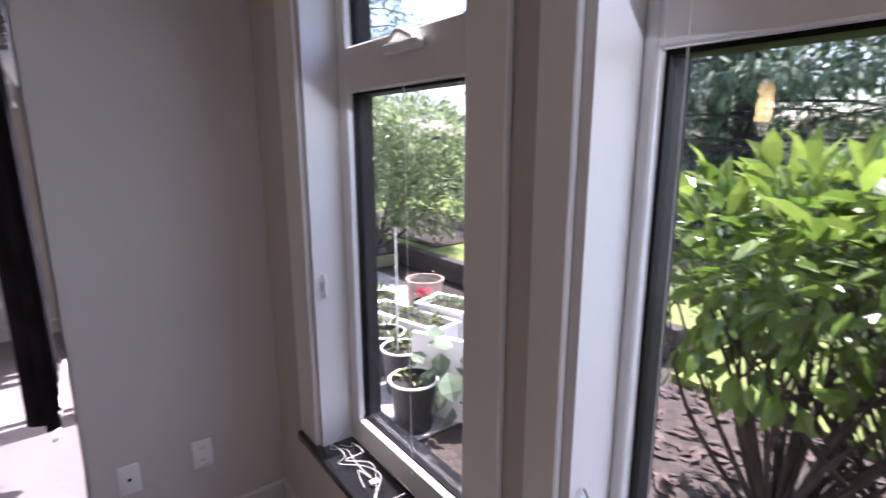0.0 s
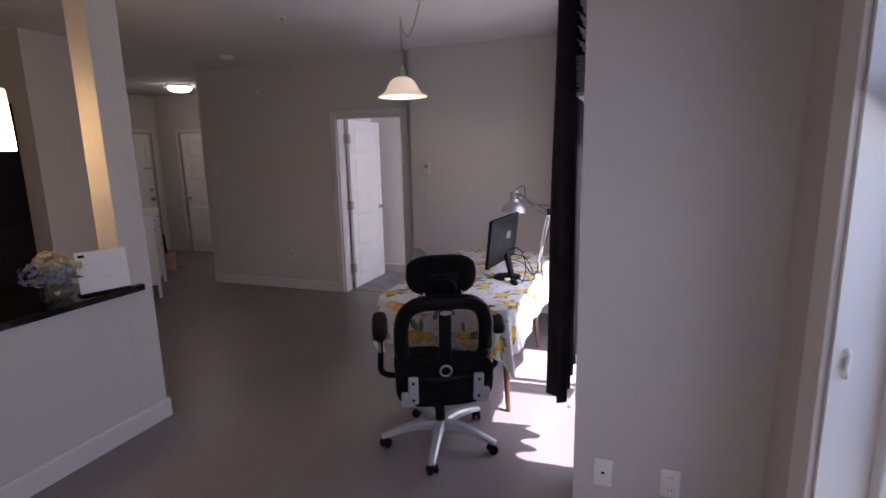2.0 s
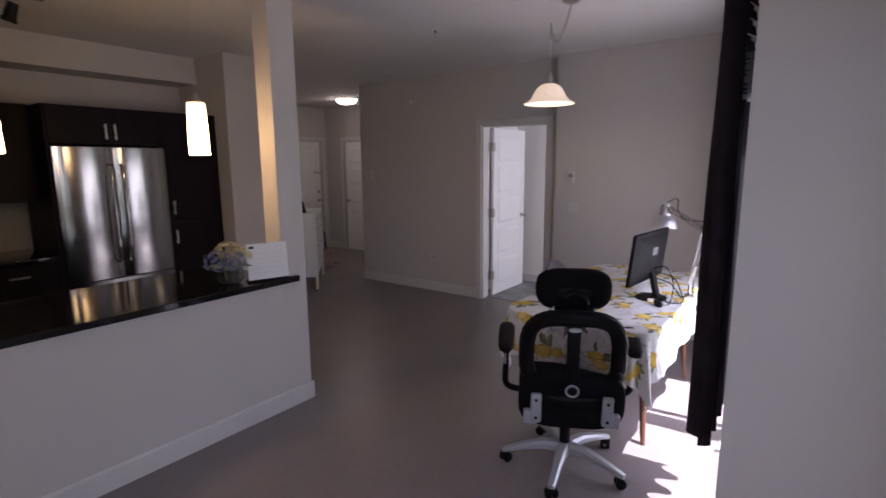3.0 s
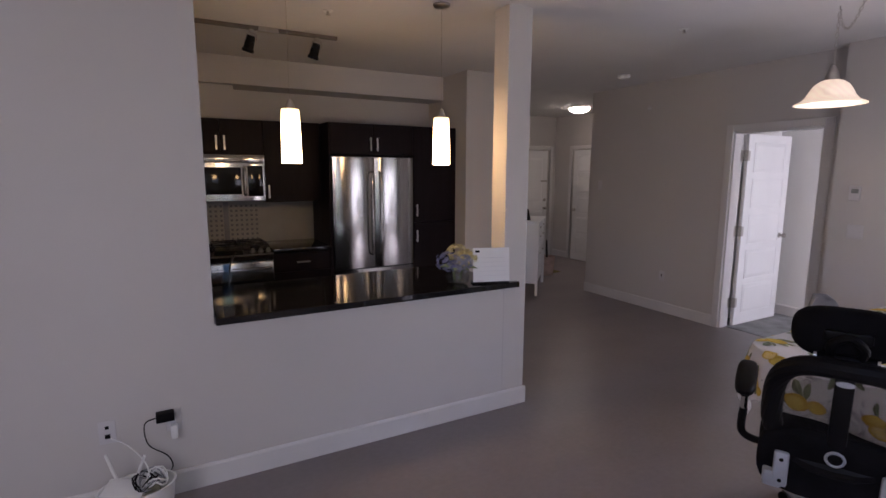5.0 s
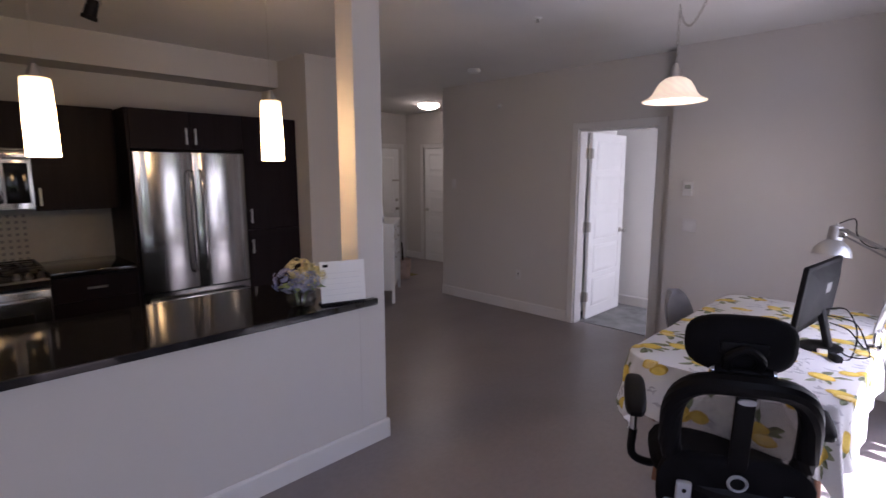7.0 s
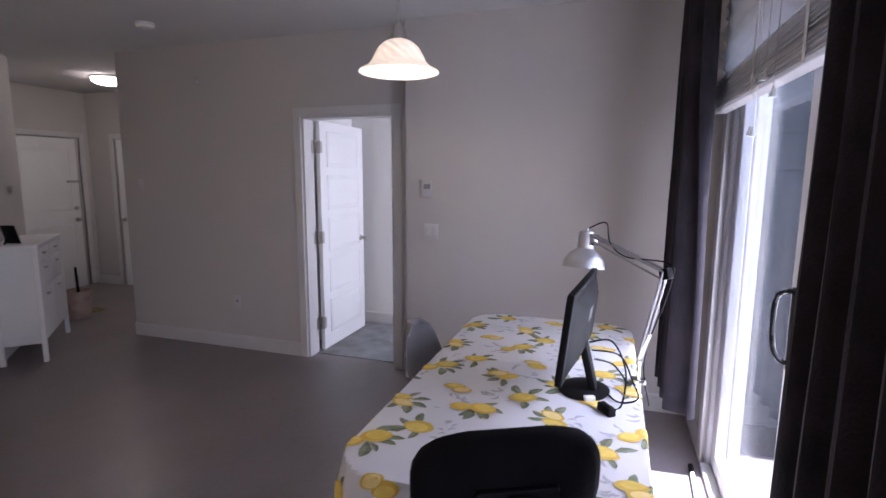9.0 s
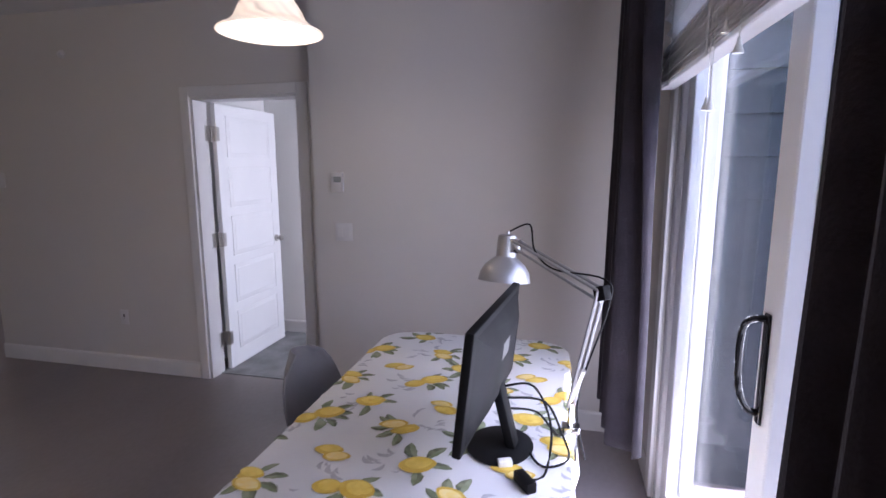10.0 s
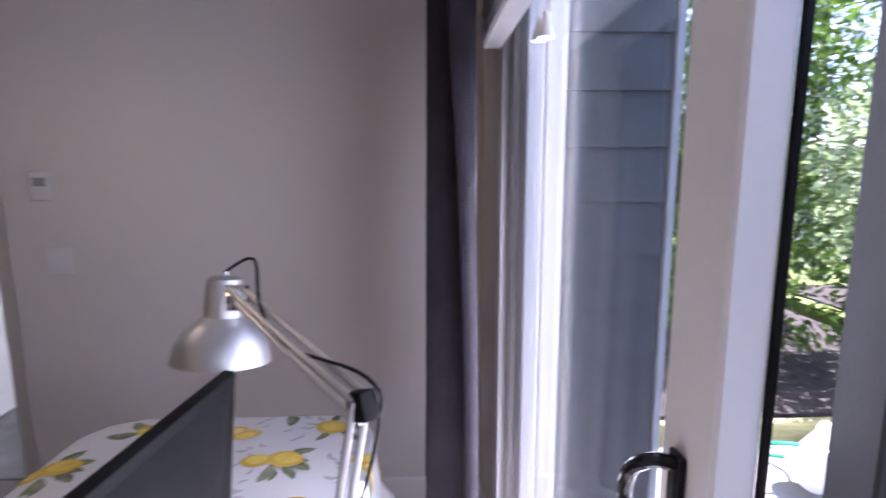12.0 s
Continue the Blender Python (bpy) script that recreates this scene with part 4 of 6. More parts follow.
# hall ceiling lamp, detectors, sprinklers
hl = thing("hall_lamp", "lit frosted dome ceiling lamp in the hall", "ceiling lamp", (-5.35, 7.4, H))
part("base", lathe([(0.17, 0), (0.17, -0.02), (0, -0.02)], 32), NICKEL, hl)
part("dome", lathe([(0.165, -0.02), (0.155, -0.05), (0.12, -0.075), (0.06, -0.09), (0.0, -0.095)], 32), HALLGLASS, hl, "glowing frosted glass dome")
sd_ = thing("smoke_detector", "round white smoke detector on the ceiling", "smoke detector", (-3.1, 5.9, H))
part("case", lathe([(0.065, 0), (0.065, -0.02), (0.05, -0.036), (0, -0.038)], 28), WHITEP, sd_)
part("button", lathe([(0.012, -0.038), (0.012, -0.041), (0, -0.041)], 14), WHITEP, sd_)
for x, y in ((-1.61, 4.86), (-2.48, 2.45)):
    sp = thing("sprinkler_head", "small ceiling sprinkler head with a white plate", "sprinkler", (x, y, H), "ceiling sprinklers")
    part("plate", lathe([(0.035, 0), (0.033, -0.004), (0.015, -0.006), (0, -0.006)], 20), WHITEP, sp)
    part("nozzle", lathe([(0.009, -0.006), (0.007, -0.025), (0.016, -0.027), (0.016, -0.03), (0, -0.03)], 12), NICKEL, sp)
sw = thing("sprinkler_head", "sidewall sprinkler head high on the door wall", "sprinkler", pose(-3.25, DY, 2.38, 90, 0, 0), "ceiling sprinklers")
part("plate", lathe([(0.03, 0), (0.03, 0.005), (0.012, 0.02), (0.012, 0.03), (0, 0.03)], 16), IVORYP, sw)

# sideboard in the hall
sb = thing("hall_cabinet", "narrow white shoe cabinet with tip-out fronts in the hall", "cabinet", SLANT @ pose(1.07, -0.02, 0))
part("body", boxm(0.02, -0.30, 0.16, 0.90, 0.0, 0.97), DOORW, sb)
part("top", boxm(0.0, -0.33, 0.97, 0.92, 0.0, 0.995, bevel=0.004), DOORW, sb)
for x in (0.0, 0.885):
    for y in (-0.325, -0.04):
        part("leg", boxm(x, y, 0, x + 0.035, y + 0.035, 0.97, bevel=0.003, seg=1), DOORW, sb)
for x0, x1 in ((0.045, 0.45), (0.47, 0.875)):
    for z0, z1 in ((0.18, 0.60), (0.62, 0.83), (0.85, 0.955)):
        f = part("front", boxm(x0, -0.315, z0, x1, -0.30, z1, bevel=0.003, seg=1), DOORW, sb)
        part("knob", boxm((x0 + x1) / 2 - 0.04, -0.335, z1 - 0.06, (x0 + x1) / 2 + 0.04, -0.315, z1 - 0.045, bevel=0.004), NICKEL, f)
pf = thing("photo_frame", "small dark picture frame on the hall cabinet", "picture frame", SLANT @ pose(1.25, -0.16, 0.995, 0, 0, 60))
part("frame", turn(boxm(-0.06, -0.006, 0, 0.06, 0.006, 0.16, bevel=0.002), pose(0, 0, 0.003, -18, 0, 0)), BLACKP, pf)
part("picture", turn(boxm(-0.045, -0.008, 0.015, 0.045, -0.006, 0.145), pose(0, 0, 0.003, -18, 0, 0)), WHITEP, pf)
part("strut", turn(boxm(-0.01, 0.0, 0, 0.01, 0.005, 0.13), pose(0, 0.085, 0.0, 25, 0, 0)), BLACKP, pf)
kr = thing("key_rack", "small metal key hook on the hall wall", "hook", SLANT @ pose(1.98, 0, 1.42))
part("rail", boxm(-0.06, -0.02, -0.02, 0.06, 0, 0.03, bevel=0.003), NICKEL, kr)
bk = thing("bin", "brown bin with an umbrella beside the entry door", "bin", (-5.3, 6.78, 0))
part("shell", lathe([(0, 0.002), (0.11, 0), (0.135, 0.3), (0.125, 0.3), (0.1, 0.01), (0, 0.01)], 20), TERRA, bk)
part("umbrella", tube([(0.02, 0.0, 0.02), (-0.06, 0.04, 0.55)], 0.02, 8, r2=0.012), BLACKP, bk)
solid("door_mat", boxm(-5.6, 6.93, 0.0, -5.33, 7.12, 0.008), mat("straw_mat", (0.3, 0.26, 0.1), 0.9, var=0.2, scale=30, fine=160, bump=0.4), "small straw-yellow mat on the hall floor", "mat")


# ---- dining corner ----
TX0, TX1, TY0, TY1, TZ = -0.485, 0.375, 4.0, 5.73, 0.75
tb = thing("dining_table", "wooden dining table with tapered walnut legs", "table", ((TX0 + TX1) / 2, (TY0 + TY1) / 2, 0))
ta, tbb = (TX1 - TX0) / 2, (TY1 - TY0) / 2
bm = bmesh.new()
rim = []
for cx, cy, a0 in ((1, 1, 0), (-1, 1, 90), (-1, -1, 180), (1, -1, 270)):
    for k in range(9):
        a = radians(a0 + 90 * k / 8)
        rim.append((cx * (ta - 0.13) + 0.13 * math.cos(a), cy * (tbb - 0.13) + 0.13 * math.sin(a)))
lo_, hi_ = [[bm.verts.new((x, y, z)) for x, y in rim] for z in (TZ - 0.03, TZ)]
bm.faces.new(lo_)
bm.faces.new(hi_)
for k in range(len(rim)):
    bm.faces.new((lo_[k], lo_[(k + 1) % len(rim)], hi_[(k + 1) % len(rim)], hi_[k]))
part("tabletop", bm, WALNUT, tb)
part("apron", boxm(-ta + 0.08, -tbb + 0.08, TZ - 0.1, ta - 0.08, tbb - 0.08, TZ - 0.03), WALNUT, tb)
for sx in (-1, 1):
    for sy in (-1, 1):
        part("leg", tube([(sx * (ta - 0.13), sy * (tbb - 0.35), TZ - 0.06), (sx * (ta - 0.08), sy * (tbb - 0.295), 0.0)], 0.026, 14, r2=0.014), WALNUT, tb)

OV = 0.27


RC = 0.15


def drape(u, v, lift=0.0):
    """A point of the cloth, u and v from the table's middle, as it hangs over the edges and rounded corners."""
    a, b = ta + 0.004 - RC, tbb + 0.004 - RC
    cu, cv = max(-a, min(a, u)), max(-b, min(b, v))
    du, dv = u - cu, v - cv
    D = math.hypot(du, dv)
    z = TZ + 0.003
    if D <= RC:
        crease = 0.004 * math.exp(-((v - 0.1) / 0.012) ** 2) + 0.003 * math.exp(-((u + 0.05) / 0.012) ** 2)
        return Vector((u, v, z + 0.0025 * (1 + noise.noise((u * 5, v * 5, 0.3))) + crease + lift))
    L = D - RC
    ox, oy = du / D, dv / D
    corner = 2 * abs(ox * oy)
    s = u * 9 + v * 8
    k = min(L, 0.014) / 0.014
    out = 0.004 + 0.06 * L + L * (0.05 * math.sin(s) + 0.04 * math.sin(2.3 * s + 1)) + corner * L * (0.06 + 0.08 * math.sin(14 * math.atan2(oy, ox)))
    return Vector((cu + ox * (RC + out * k + lift), cv + oy * (RC + out * k + lift), z + 0.0025 - max(0, L - 0.005) * (0.985 - 0.1 * corner) + lift * 0.5))


def draped(polys):
    """Flat outlines, each with its height over the cloth, cut small and laid on it."""
    bm = bmesh.new()
    for p, lift in polys:
        c = (sum(q[0] for q in p) / len(p), sum(q[1] for q in p) / len(p))
        mid = bm.verts.new(drape(*c, lift))
        half = [bm.verts.new(drape((q[0] + c[0]) / 2, (q[1] + c[1]) / 2, lift)) for q in p]
        rim = [bm.verts.new(drape(*q, lift)) for q in p]
        n = len(p)
        for i in range(n):
            j = (i + 1) % n
            bm.faces.new((mid, half[i], half[j]))
            bm.faces.new((half[i], rim[i], rim[j], half[j]))
    return bm


tc_ = thing("tablecloth", "white tablecloth printed with lemons and leaves, hanging over the table edges", "tablecloth", ((TX0 + TX1) / 2, (TY0 + TY1) / 2, 0))
bm = bmesh.new()
nu, nv = 84, 130
ua, va = ta + OV, tbb + OV
grid = [[bm.verts.new(drape(-ua + 2 * ua * i / nu, -va + 2 * va * j / nv)) for j in range(nv + 1)] for i in range(nu + 1)]
for i in range(nu):
    for j in range(nv):
        bm.faces.new((grid[i][j], grid[i + 1][j], grid[i + 1][j + 1], grid[i][j + 1]))
cl = part("cloth", bm, CLOTH, tc_)
for p in cl.data.polygons:
    p.use_smooth = True


def placed(pts, x, y, a):
    c, s = math.cos(a), math.sin(a)
    return [(x + p * c - q * s, y + p * s + q * c) for p, q in pts]


def lemon(x, y, a, s, squash=0.82, cut=(0, 0, 1)):
    """A lemon's outline with a nub; cut: shifted and scaled for the lighter side."""
    pts = []
    for i in range(18):
        t = 2 * math.pi * i / 18
        r = 1 + 0.17 * max(0, math.cos(t)) ** 8 + 0.08 * max(0, -math.cos(t)) ** 8
        pts.append((s * (r * math.cos(t) * cut[2] + cut[0]), s * (squash * math.sin(t) * cut[2] + cut[1])))
    return placed(pts, x, y, a)


def leafhalf(x, y, a, s, w, side):
    """Half a leaf, from its midrib to one wavy edge."""
    pts = [(s * k / 7, 0.1 * s * math.sin(math.pi * k / 7)) for k in range(8)]
    for k in (6, 5, 4, 3, 2, 1):
        t = k / 7
        pts.append((s * t, 0.1 * s * math.sin(math.pi * t) + side * w * s * math.sin(math.pi * t) ** 0.75 * (1 + 0.1 * math.sin(k * 2.6))))
    return placed(pts, x, y, a)


rng = random.Random(11)
LEMON2 = mat("pale_lemon_print", (0.74, 0.57, 0.13), 0.75, var=0.12, scale=18, tint=(0.64, 0.45, 0.06))
FLESH = mat("lemon_flesh_print", (0.8, 0.66, 0.3), 0.75, var=0.12, scale=60, tint=(0.72, 0.53, 0.14))
PALEL = mat("pale_leaf_print", (0.27, 0.3, 0.2), 0.75, var=0.2, scale=30, tint=(0.12, 0.16, 0.08))


def printed(name, polys, material, label):
    polys = [p for p in polys if all(abs(q[0]) < ua - 0.004 and abs(q[1]) < va - 0.004 for q in p[0])]
    if polys:
        return part(name, draped(polys), material, tc_, label)


sprigs, dark, pale, light, flesh = [], [], [], [], []
row = 0
v = -va + 0.09
while v < va - 0.03:
    u = -ua + 0.06 + (0.13 if row % 2 else 0)
    col = 0
    while u < ua - 0.03:
        x, y = u + rng.uniform(-0.03, 0.03), v + rng.uniform(-0.025, 0.025)
        a = rng.uniform(-0.5, 0.5) + (math.pi if rng.random() < 0.4 else 0)
        kind = (row + 2 * col) % 4
        yellow = []
        c, s_ = math.cos(a), math.sin(a)
        if kind != 3:
            n = (7, 4, 5)[kind]
            for k in range(n):
                aa = a - 1.5 + 3.0 * k / (n - 1) + rng.uniform(-0.3, 0.3) + (math.pi if k == n - 1 and kind == 0 else 0)
                d, l, w = rng.uniform(0.015, 0.04), rng.uniform(0.055, 0.09), rng.uniform(0.16, 0.24)
                px, py = x + d * math.cos(aa), y + d * math.sin(aa)
                h = 0.0014 + 0.00012 * k
                (dark if rng.random() < 0.8 else pale).append((leafhalf(px, py, aa, l, w, 1), h))
                pale.append((leafhalf(px, py, aa, l, w, -1), h + 0.00005))
            for k in range(9):
                aa = a + math.pi + rng.uniform(-0.9, 0.9)
                d = rng.uniform(0.04, 0.12)
                px, py, l = x + d * math.cos(aa), y + d * math.sin(aa), rng.uniform(0.025, 0.055)
                sprigs.append((leafhalf(px, py, aa + rng.uniform(-0.8, 0.8), l, 0.3, 1), 0.0009 + 0.00004 * k))
        fruits = {0: ((-0.05, -0.014, 0.3, 0.038), (0.024, 0.012, 0.0, 0.047)), 1: ((0.0, 0.0, 0.0, 0.048),), 2: ((-0.014, 0.02, 0.1, 0.042), (0.018, -0.02, -0.1, 0.043)), 3: ((-0.018, 0.014, 0.1, 0.04), (0.02, -0.014, 0.2, 0.037))}[kind]
        for k, (dx, dy, da, r) in enumerate(fruits):
            px, py = x + dx * c - dy * s_, y + dx * s_ + dy * c
            sq = 0.82 if kind < 2 else 0.66
            h = 0.0027 + 0.0009 * k
            yellow.append((lemon(px, py, a + da, r, sq), h))
            if kind < 2 or k == 0:
                light.append((lemon(px, py, a + da, r, sq, (0.08, 0.14, 0.72)), h + 0.0003))
                light.append((lemon(px, py, a + da, r, sq, (0.2, 0.3, 0.3)), h + 0.0005))
            else:
                flesh.append((lemon(px, py, a + da, r, sq, (0, 0.05, 0.78)), h + 0.0003))
        for q in yellow:
            printed("lemon_print", [q], LEMON, "mustard yellow printed lemon")
        u += 0.265
        col += 1
    v += 0.165
    row += 1
for nm, polys, material, lab in (("sprig_print", sprigs, SPRIG, "pale grey printed sprigs"), ("leaf_print", dark, LEAFP, "dark green printed leaf halves"), ("pale_leaf_print", pale, PALEL, "grey-green printed leaf halves"), ("lemon_highlight_print", light, LEMON2, "paler sides of the printed lemons"), ("lemon_flesh_print", flesh, FLESH, "pale cut lemon flesh")):
    tagged(printed(nm, polys, material, lab), kind="stuff")

# monitor
mo = thing("monitor", "black computer monitor on a stand, its back to the glass door", "monitor", pose(0.145, 4.78, TZ + 0.004, 0, 0, -96))
# local x runs along the screen, y out of its back
TILTM = pose(0, -0.02, 0.09, -6, 0, 0)
part("screen_case", turn(boxm(-0.28, -0.012, 0.02, 0.28, 0.012, 0.345, bevel=0.005), TILTM), MONB, mo)
part("screen", turn(boxm(-0.268, -0.0145, 0.034, 0.268, -0.012, 0.332), TILTM), GLOSSB, mo, "dark glossy screen")
bm = bmesh.new()
bk_ = [(-0.25, 0.04), (0.25, 0.04), (0.25, 0.325), (-0.25, 0.325)]
lo = [bm.verts.new((x, 0.012, z)) for x, z in bk_]
hi = [bm.verts.new((x * 0.62, 0.042, 0.18 + (z - 0.18) * 0.6)) for x, z in bk_]
for i in range(4):
    bm.faces.new((lo[i], lo[(i + 1) % 4], hi[(i + 1) % 4], hi[i]))
bm.faces.new(hi)
part("back_shell", turn(bm, TILTM), MONB, mo)
part("label", turn(boxm(-0.03, 0.042, 0.2, 0.05, 0.0425, 0.25), TILTM), mat("grey_label", (0.1, 0.1, 0.1), 0.5), mo)
part("neck", turn(boxm(-0.03, 0.0, 0.0, 0.03, 0.028, 0.21, bevel=0.006), pose(0, 0.055, 0.0, 14, 0, 0)), MONB, mo)
o = lathe([(0, 0.0), (0.092, 0.0), (0.097, 0.006), (0.085, 0.013), (0.03, 0.018), (0, 0.018)], 32, (0, 0.03, 0))
for q in o.verts:
    q.co.x *= 1.15
part("foot", o, MONB, mo)
mc = thing("monitor_cables", "black monitor cables looping on the tablecloth", "cable", (0.25, 4.72, TZ + 0.006))
for ctrl in ([(-0.06, 0.03, 0.2), (0.02, 0.0, 0.22), (0.07, -0.02, 0.12), (0.06, -0.06, 0.006), (0.02, -0.1, 0.004)], [(-0.05, 0.0, 0.18), (0.05, 0.06, 0.15), (0.1, 0.08, 0.05), (0.12, 0.02, 0.006), (0.05, -0.03, 0.005), (0.0, 0.06, 0.006)], [(-0.04, 0.02, 0.14), (0.03, 0.09, 0.1), (0.09, 0.12, 0.02), (0.12, 0.22, 0.005)]):
    part("cable", tube(curve_pts(ctrl, 28), 0.0035, 6), BLACKP, mc)
part("plug", turn(boxm(-0.035, -0.015, 0.0, 0.035, 0.015, 0.03, bevel=0.004), pose(0.01, -0.12, -0.002, 0, 0, -55)), BLACKP, mc)
part("white_plug", turn(boxm(-0.02, -0.012, 0.0, 0.02, 0.012, 0.02, bevel=0.004), pose(-0.05, -0.04, -0.002, 0, 0, 20)), WHITEP, mc)

# clamp lamp
LB, LE, LH = Vector((0.375, 4.9, TZ + 0.012)), Vector((0.445, 4.855, 1.222)), Vector((0.175, 5.14, 1.315))
dl = thing("desk_lamp", "silver swing-arm desk lamp clamped to the table edge", "desk lamp", Matrix.Translation(LB))
side = (LH - LE).cross(Vector((0, 0, 1))).normalized() * 0.012
cl_ = boxm(-0.025, -0.02, 0.0, 0.03, 0.02, 0.02, bevel=0.003)
box(cl_, 0.012, -0.015, -0.09, 0.024, 0.015, 0.0)
box(cl_, -0.02, -0.012, -0.09, 0.024, 0.012, -0.08)
tube([(0, 0, 0.02), (0, 0, 0.09)], 0.009, 10, cl_)
tube([(0, 0, -0.08), (0, 0, -0.125)], 0.005, 8, cl_)
part("clamp", cl_, CHROME, dl, "steel table clamp")
ARMM = mat("satin_steel_arm", (0.4, 0.4, 0.41), 0.4, 0.9, var=0.05, fine=120, bump=0.01)
for s in (-1, 1):
    part("lower_arm", tube([Vector((0, 0, 0.08)) + s * side, LE - LB + s * side], 0.0055, 6), ARMM, dl)
    part("upper_arm", tube([LE - LB + s * side, LH - LB + s * side], 0.0055, 6), ARMM, dl)
    part("spring", tube([Vector((0, 0, 0.1)) + s * side * 0.3, (LE - LB) * 0.45 + s * side * 0.3], 0.007, 6), NICKEL, dl)
off = Vector((0, 0, -0.035))
part("upper_arm", tube([LE - LB + off, LH - LB + off * 0.8], 0.005, 6), ARMM, dl)
part("elbow", turn(boxm(-0.022, -0.014, -0.03, 0.022, 0.014, 0.012, bevel=0.005), Matrix.Translation(LE - LB) @ pose(0, 0, 0, 0, 20, 130)), BLACKP, dl, "black elbow joint")
hd = Matrix.Translation(LH - LB + Vector((-0.01, 0.01, -0.015))) @ pose(0, 0, 0, -8, 3, 0) @ Matrix.Diagonal((1.06, 1.06, 1.0, 1))
part("head_joint", turn(boxm(-0.01, -0.01, -0.03, 0.03, 0.01, 0.02, bevel=0.003), hd), CHROME, dl)
prof = [(0.0, 0.045), (0.006, 0.045), (0.006, 0.035), (0.02, 0.034), (0.03, 0.028), (0.033, 0.01), (0.034, -0.045), (0.045, -0.055), (0.066, -0.073), (0.081, -0.099), (0.087, -0.132), (0.084, -0.132), (0.078, -0.099), (0.062, -0.076), (0.04, -0.058), (0.0, -0.054)]
shd = part("shade", turn(lathe(prof, 36), hd @ pose(-0.02, 0.02, 0.0)), mat("satin_aluminium", (0.42, 0.42, 0.43), 0.45, 0.8, var=0.04, fine=120, bump=0.02), dl, "silver bell-shaped shade")
part("bulb", turn(lathe([(0, -0.05), (0.013, -0.052), (0.014, -0.07), (0.025, -0.088), (0.026, -0.105), (0.018, -0.122), (0, -0.126)], 18), hd @ pose(-0.02, 0.02, 0.0)), WHITEP, shd)
part("cord", tube(curve_pts([LH - LB + Vector((-0.02, 0.02, 0.03)), LH - LB + Vector((0.05, -0.03, 0.06)), LH - LB + Vector((0.07, -0.07, -0.02)), (LE - LB) * 0.5 + (LH - LB) * 0.5 + Vector((0, 0, -0.02)), LE - LB + Vector((0.01, 0.0, 0.03)), LE - LB + Vector((0.02, 0.01, -0.06)), Vector((0.02, 0.01, 0.1)), Vector((0.05, 0.02, -0.1))], 42), 0.003, 6), BLACKP, dl, "thin black cord")

# swag lamp over the floor
ALABASTER = glow("lit_alabaster_glass", (1.0, 0.75, 0.45), 0.35)
_n, _l = ALABASTER.node_tree.nodes, ALABASTER.node_tree.links
_w, _c, _r = _n.new("ShaderNodeTexWave"), _n.new("ShaderNodeTexCoord"), _n.new("ShaderNodeMapRange")
_w.inputs["Scale"].default_value, _w.inputs["Distortion"].default_value, _w.inputs["Detail"].default_value = 9.0, 6.0, 2.0
_w.bands_direction = "DIAGONAL"
_r.inputs[3].default_value, _r.inputs[4].default_value = 0.085, 0.15
_l.new(_c.outputs["Object"], _w.inputs["Vector"])
_l.new(_w.outputs["Fac"], _r.inputs[0])
_l.new(_r.outputs[0], _n["Principled BSDF"].inputs["Emission Strength"])
PX, PY = -0.79, 5.25
sg = thing("swag_lamp", "bell-shaped alabaster glass lamp, lit, hung on a chain", "pendant lamp", (PX, PY, H))
part("hook", tube([(0, 0, 0), (0, 0, -0.02), (0.012, 0, -0.03), (0, 0, -0.04)], 0.004, 6), NICKEL, sg)
part("canopy", lathe([(0.06, 0), (0.058, -0.012), (0.03, -0.028), (0, -0.03)], 24, (0.35, -0.45, 0)), NICKEL, sg, "round nickel ceiling canopy")


def chain(points, parent):
    pts = [Vector(p) for p in points]
    d = 0.03
    k = 0
    acc = 0
    samples = [pts[0]]
    for a, b in zip(pts, pts[1:]):
        L = (b - a).length
        while acc + L >= d:
            t = (d - acc) / L
            a = a + (b - a) * t
            L = (b - a).length
            samples.append(a.copy())
            acc = 0
        acc += L
    for a, b in zip(samples, samples[1:]):
        q = (b - a).to_track_quat("Z", "Y").to_matrix().to_4x4()
        ring = [(0.008 * math.cos(t * math.pi / 5), 0, 0.019 * math.sin(t * math.pi / 5)) for t in range(10)]
        bm = turn(tube(ring, 0.0022, 6, closed=True), Matrix.Translation((a + b) / 2) @ q @ pose(0, 0, 0, 0, 0, 90 * (k % 2)))
        part("chain_link", bm, NICKEL, parent)
        k += 1


chain([(0, 0, -0.04), (0, 0, -0.37)], sg)
chain([(0, 0, -0.04)] + curve_pts([(0, 0, -0.04), (0.07, -0.09, -0.15), (0.16, -0.21, -0.19), (0.27, -0.35, -0.13), (0.35, -0.45, -0.03)], 40), sg)
part("cap", lathe([(0.0, -0.36), (0.012, -0.365), (0.03, -0.40), (0.042, -0.45), (0.038, -0.46), (0, -0.46)], 24), NICKEL, sg, "nickel bell cap")
part("shade", lathe([(0.038, -0.45), (0.065, -0.459), (0.096, -0.483), (0.118, -0.518), (0.134, -0.553), (0.158, -0.579), (0.197, -0.598), (0.199, -0.604), (0.192, -0.606), (0.155, -0.587), (0.129, -0.56), (0.113, -0.525), (0.091, -0.49), (0.062, -0.466), (0.038, -0.456)], 48), ALABASTER, sg, "swirled alabaster glass bell")
sl_ = bpy.data.lights.new("swag_bulb", "POINT")
sl_.energy, sl_.color, sl_.shadow_soft_size = 0.6, (1, 0.78, 0.5), 0.04
new("swag_bulb", sl_).location = (PX, PY, H - 0.575)

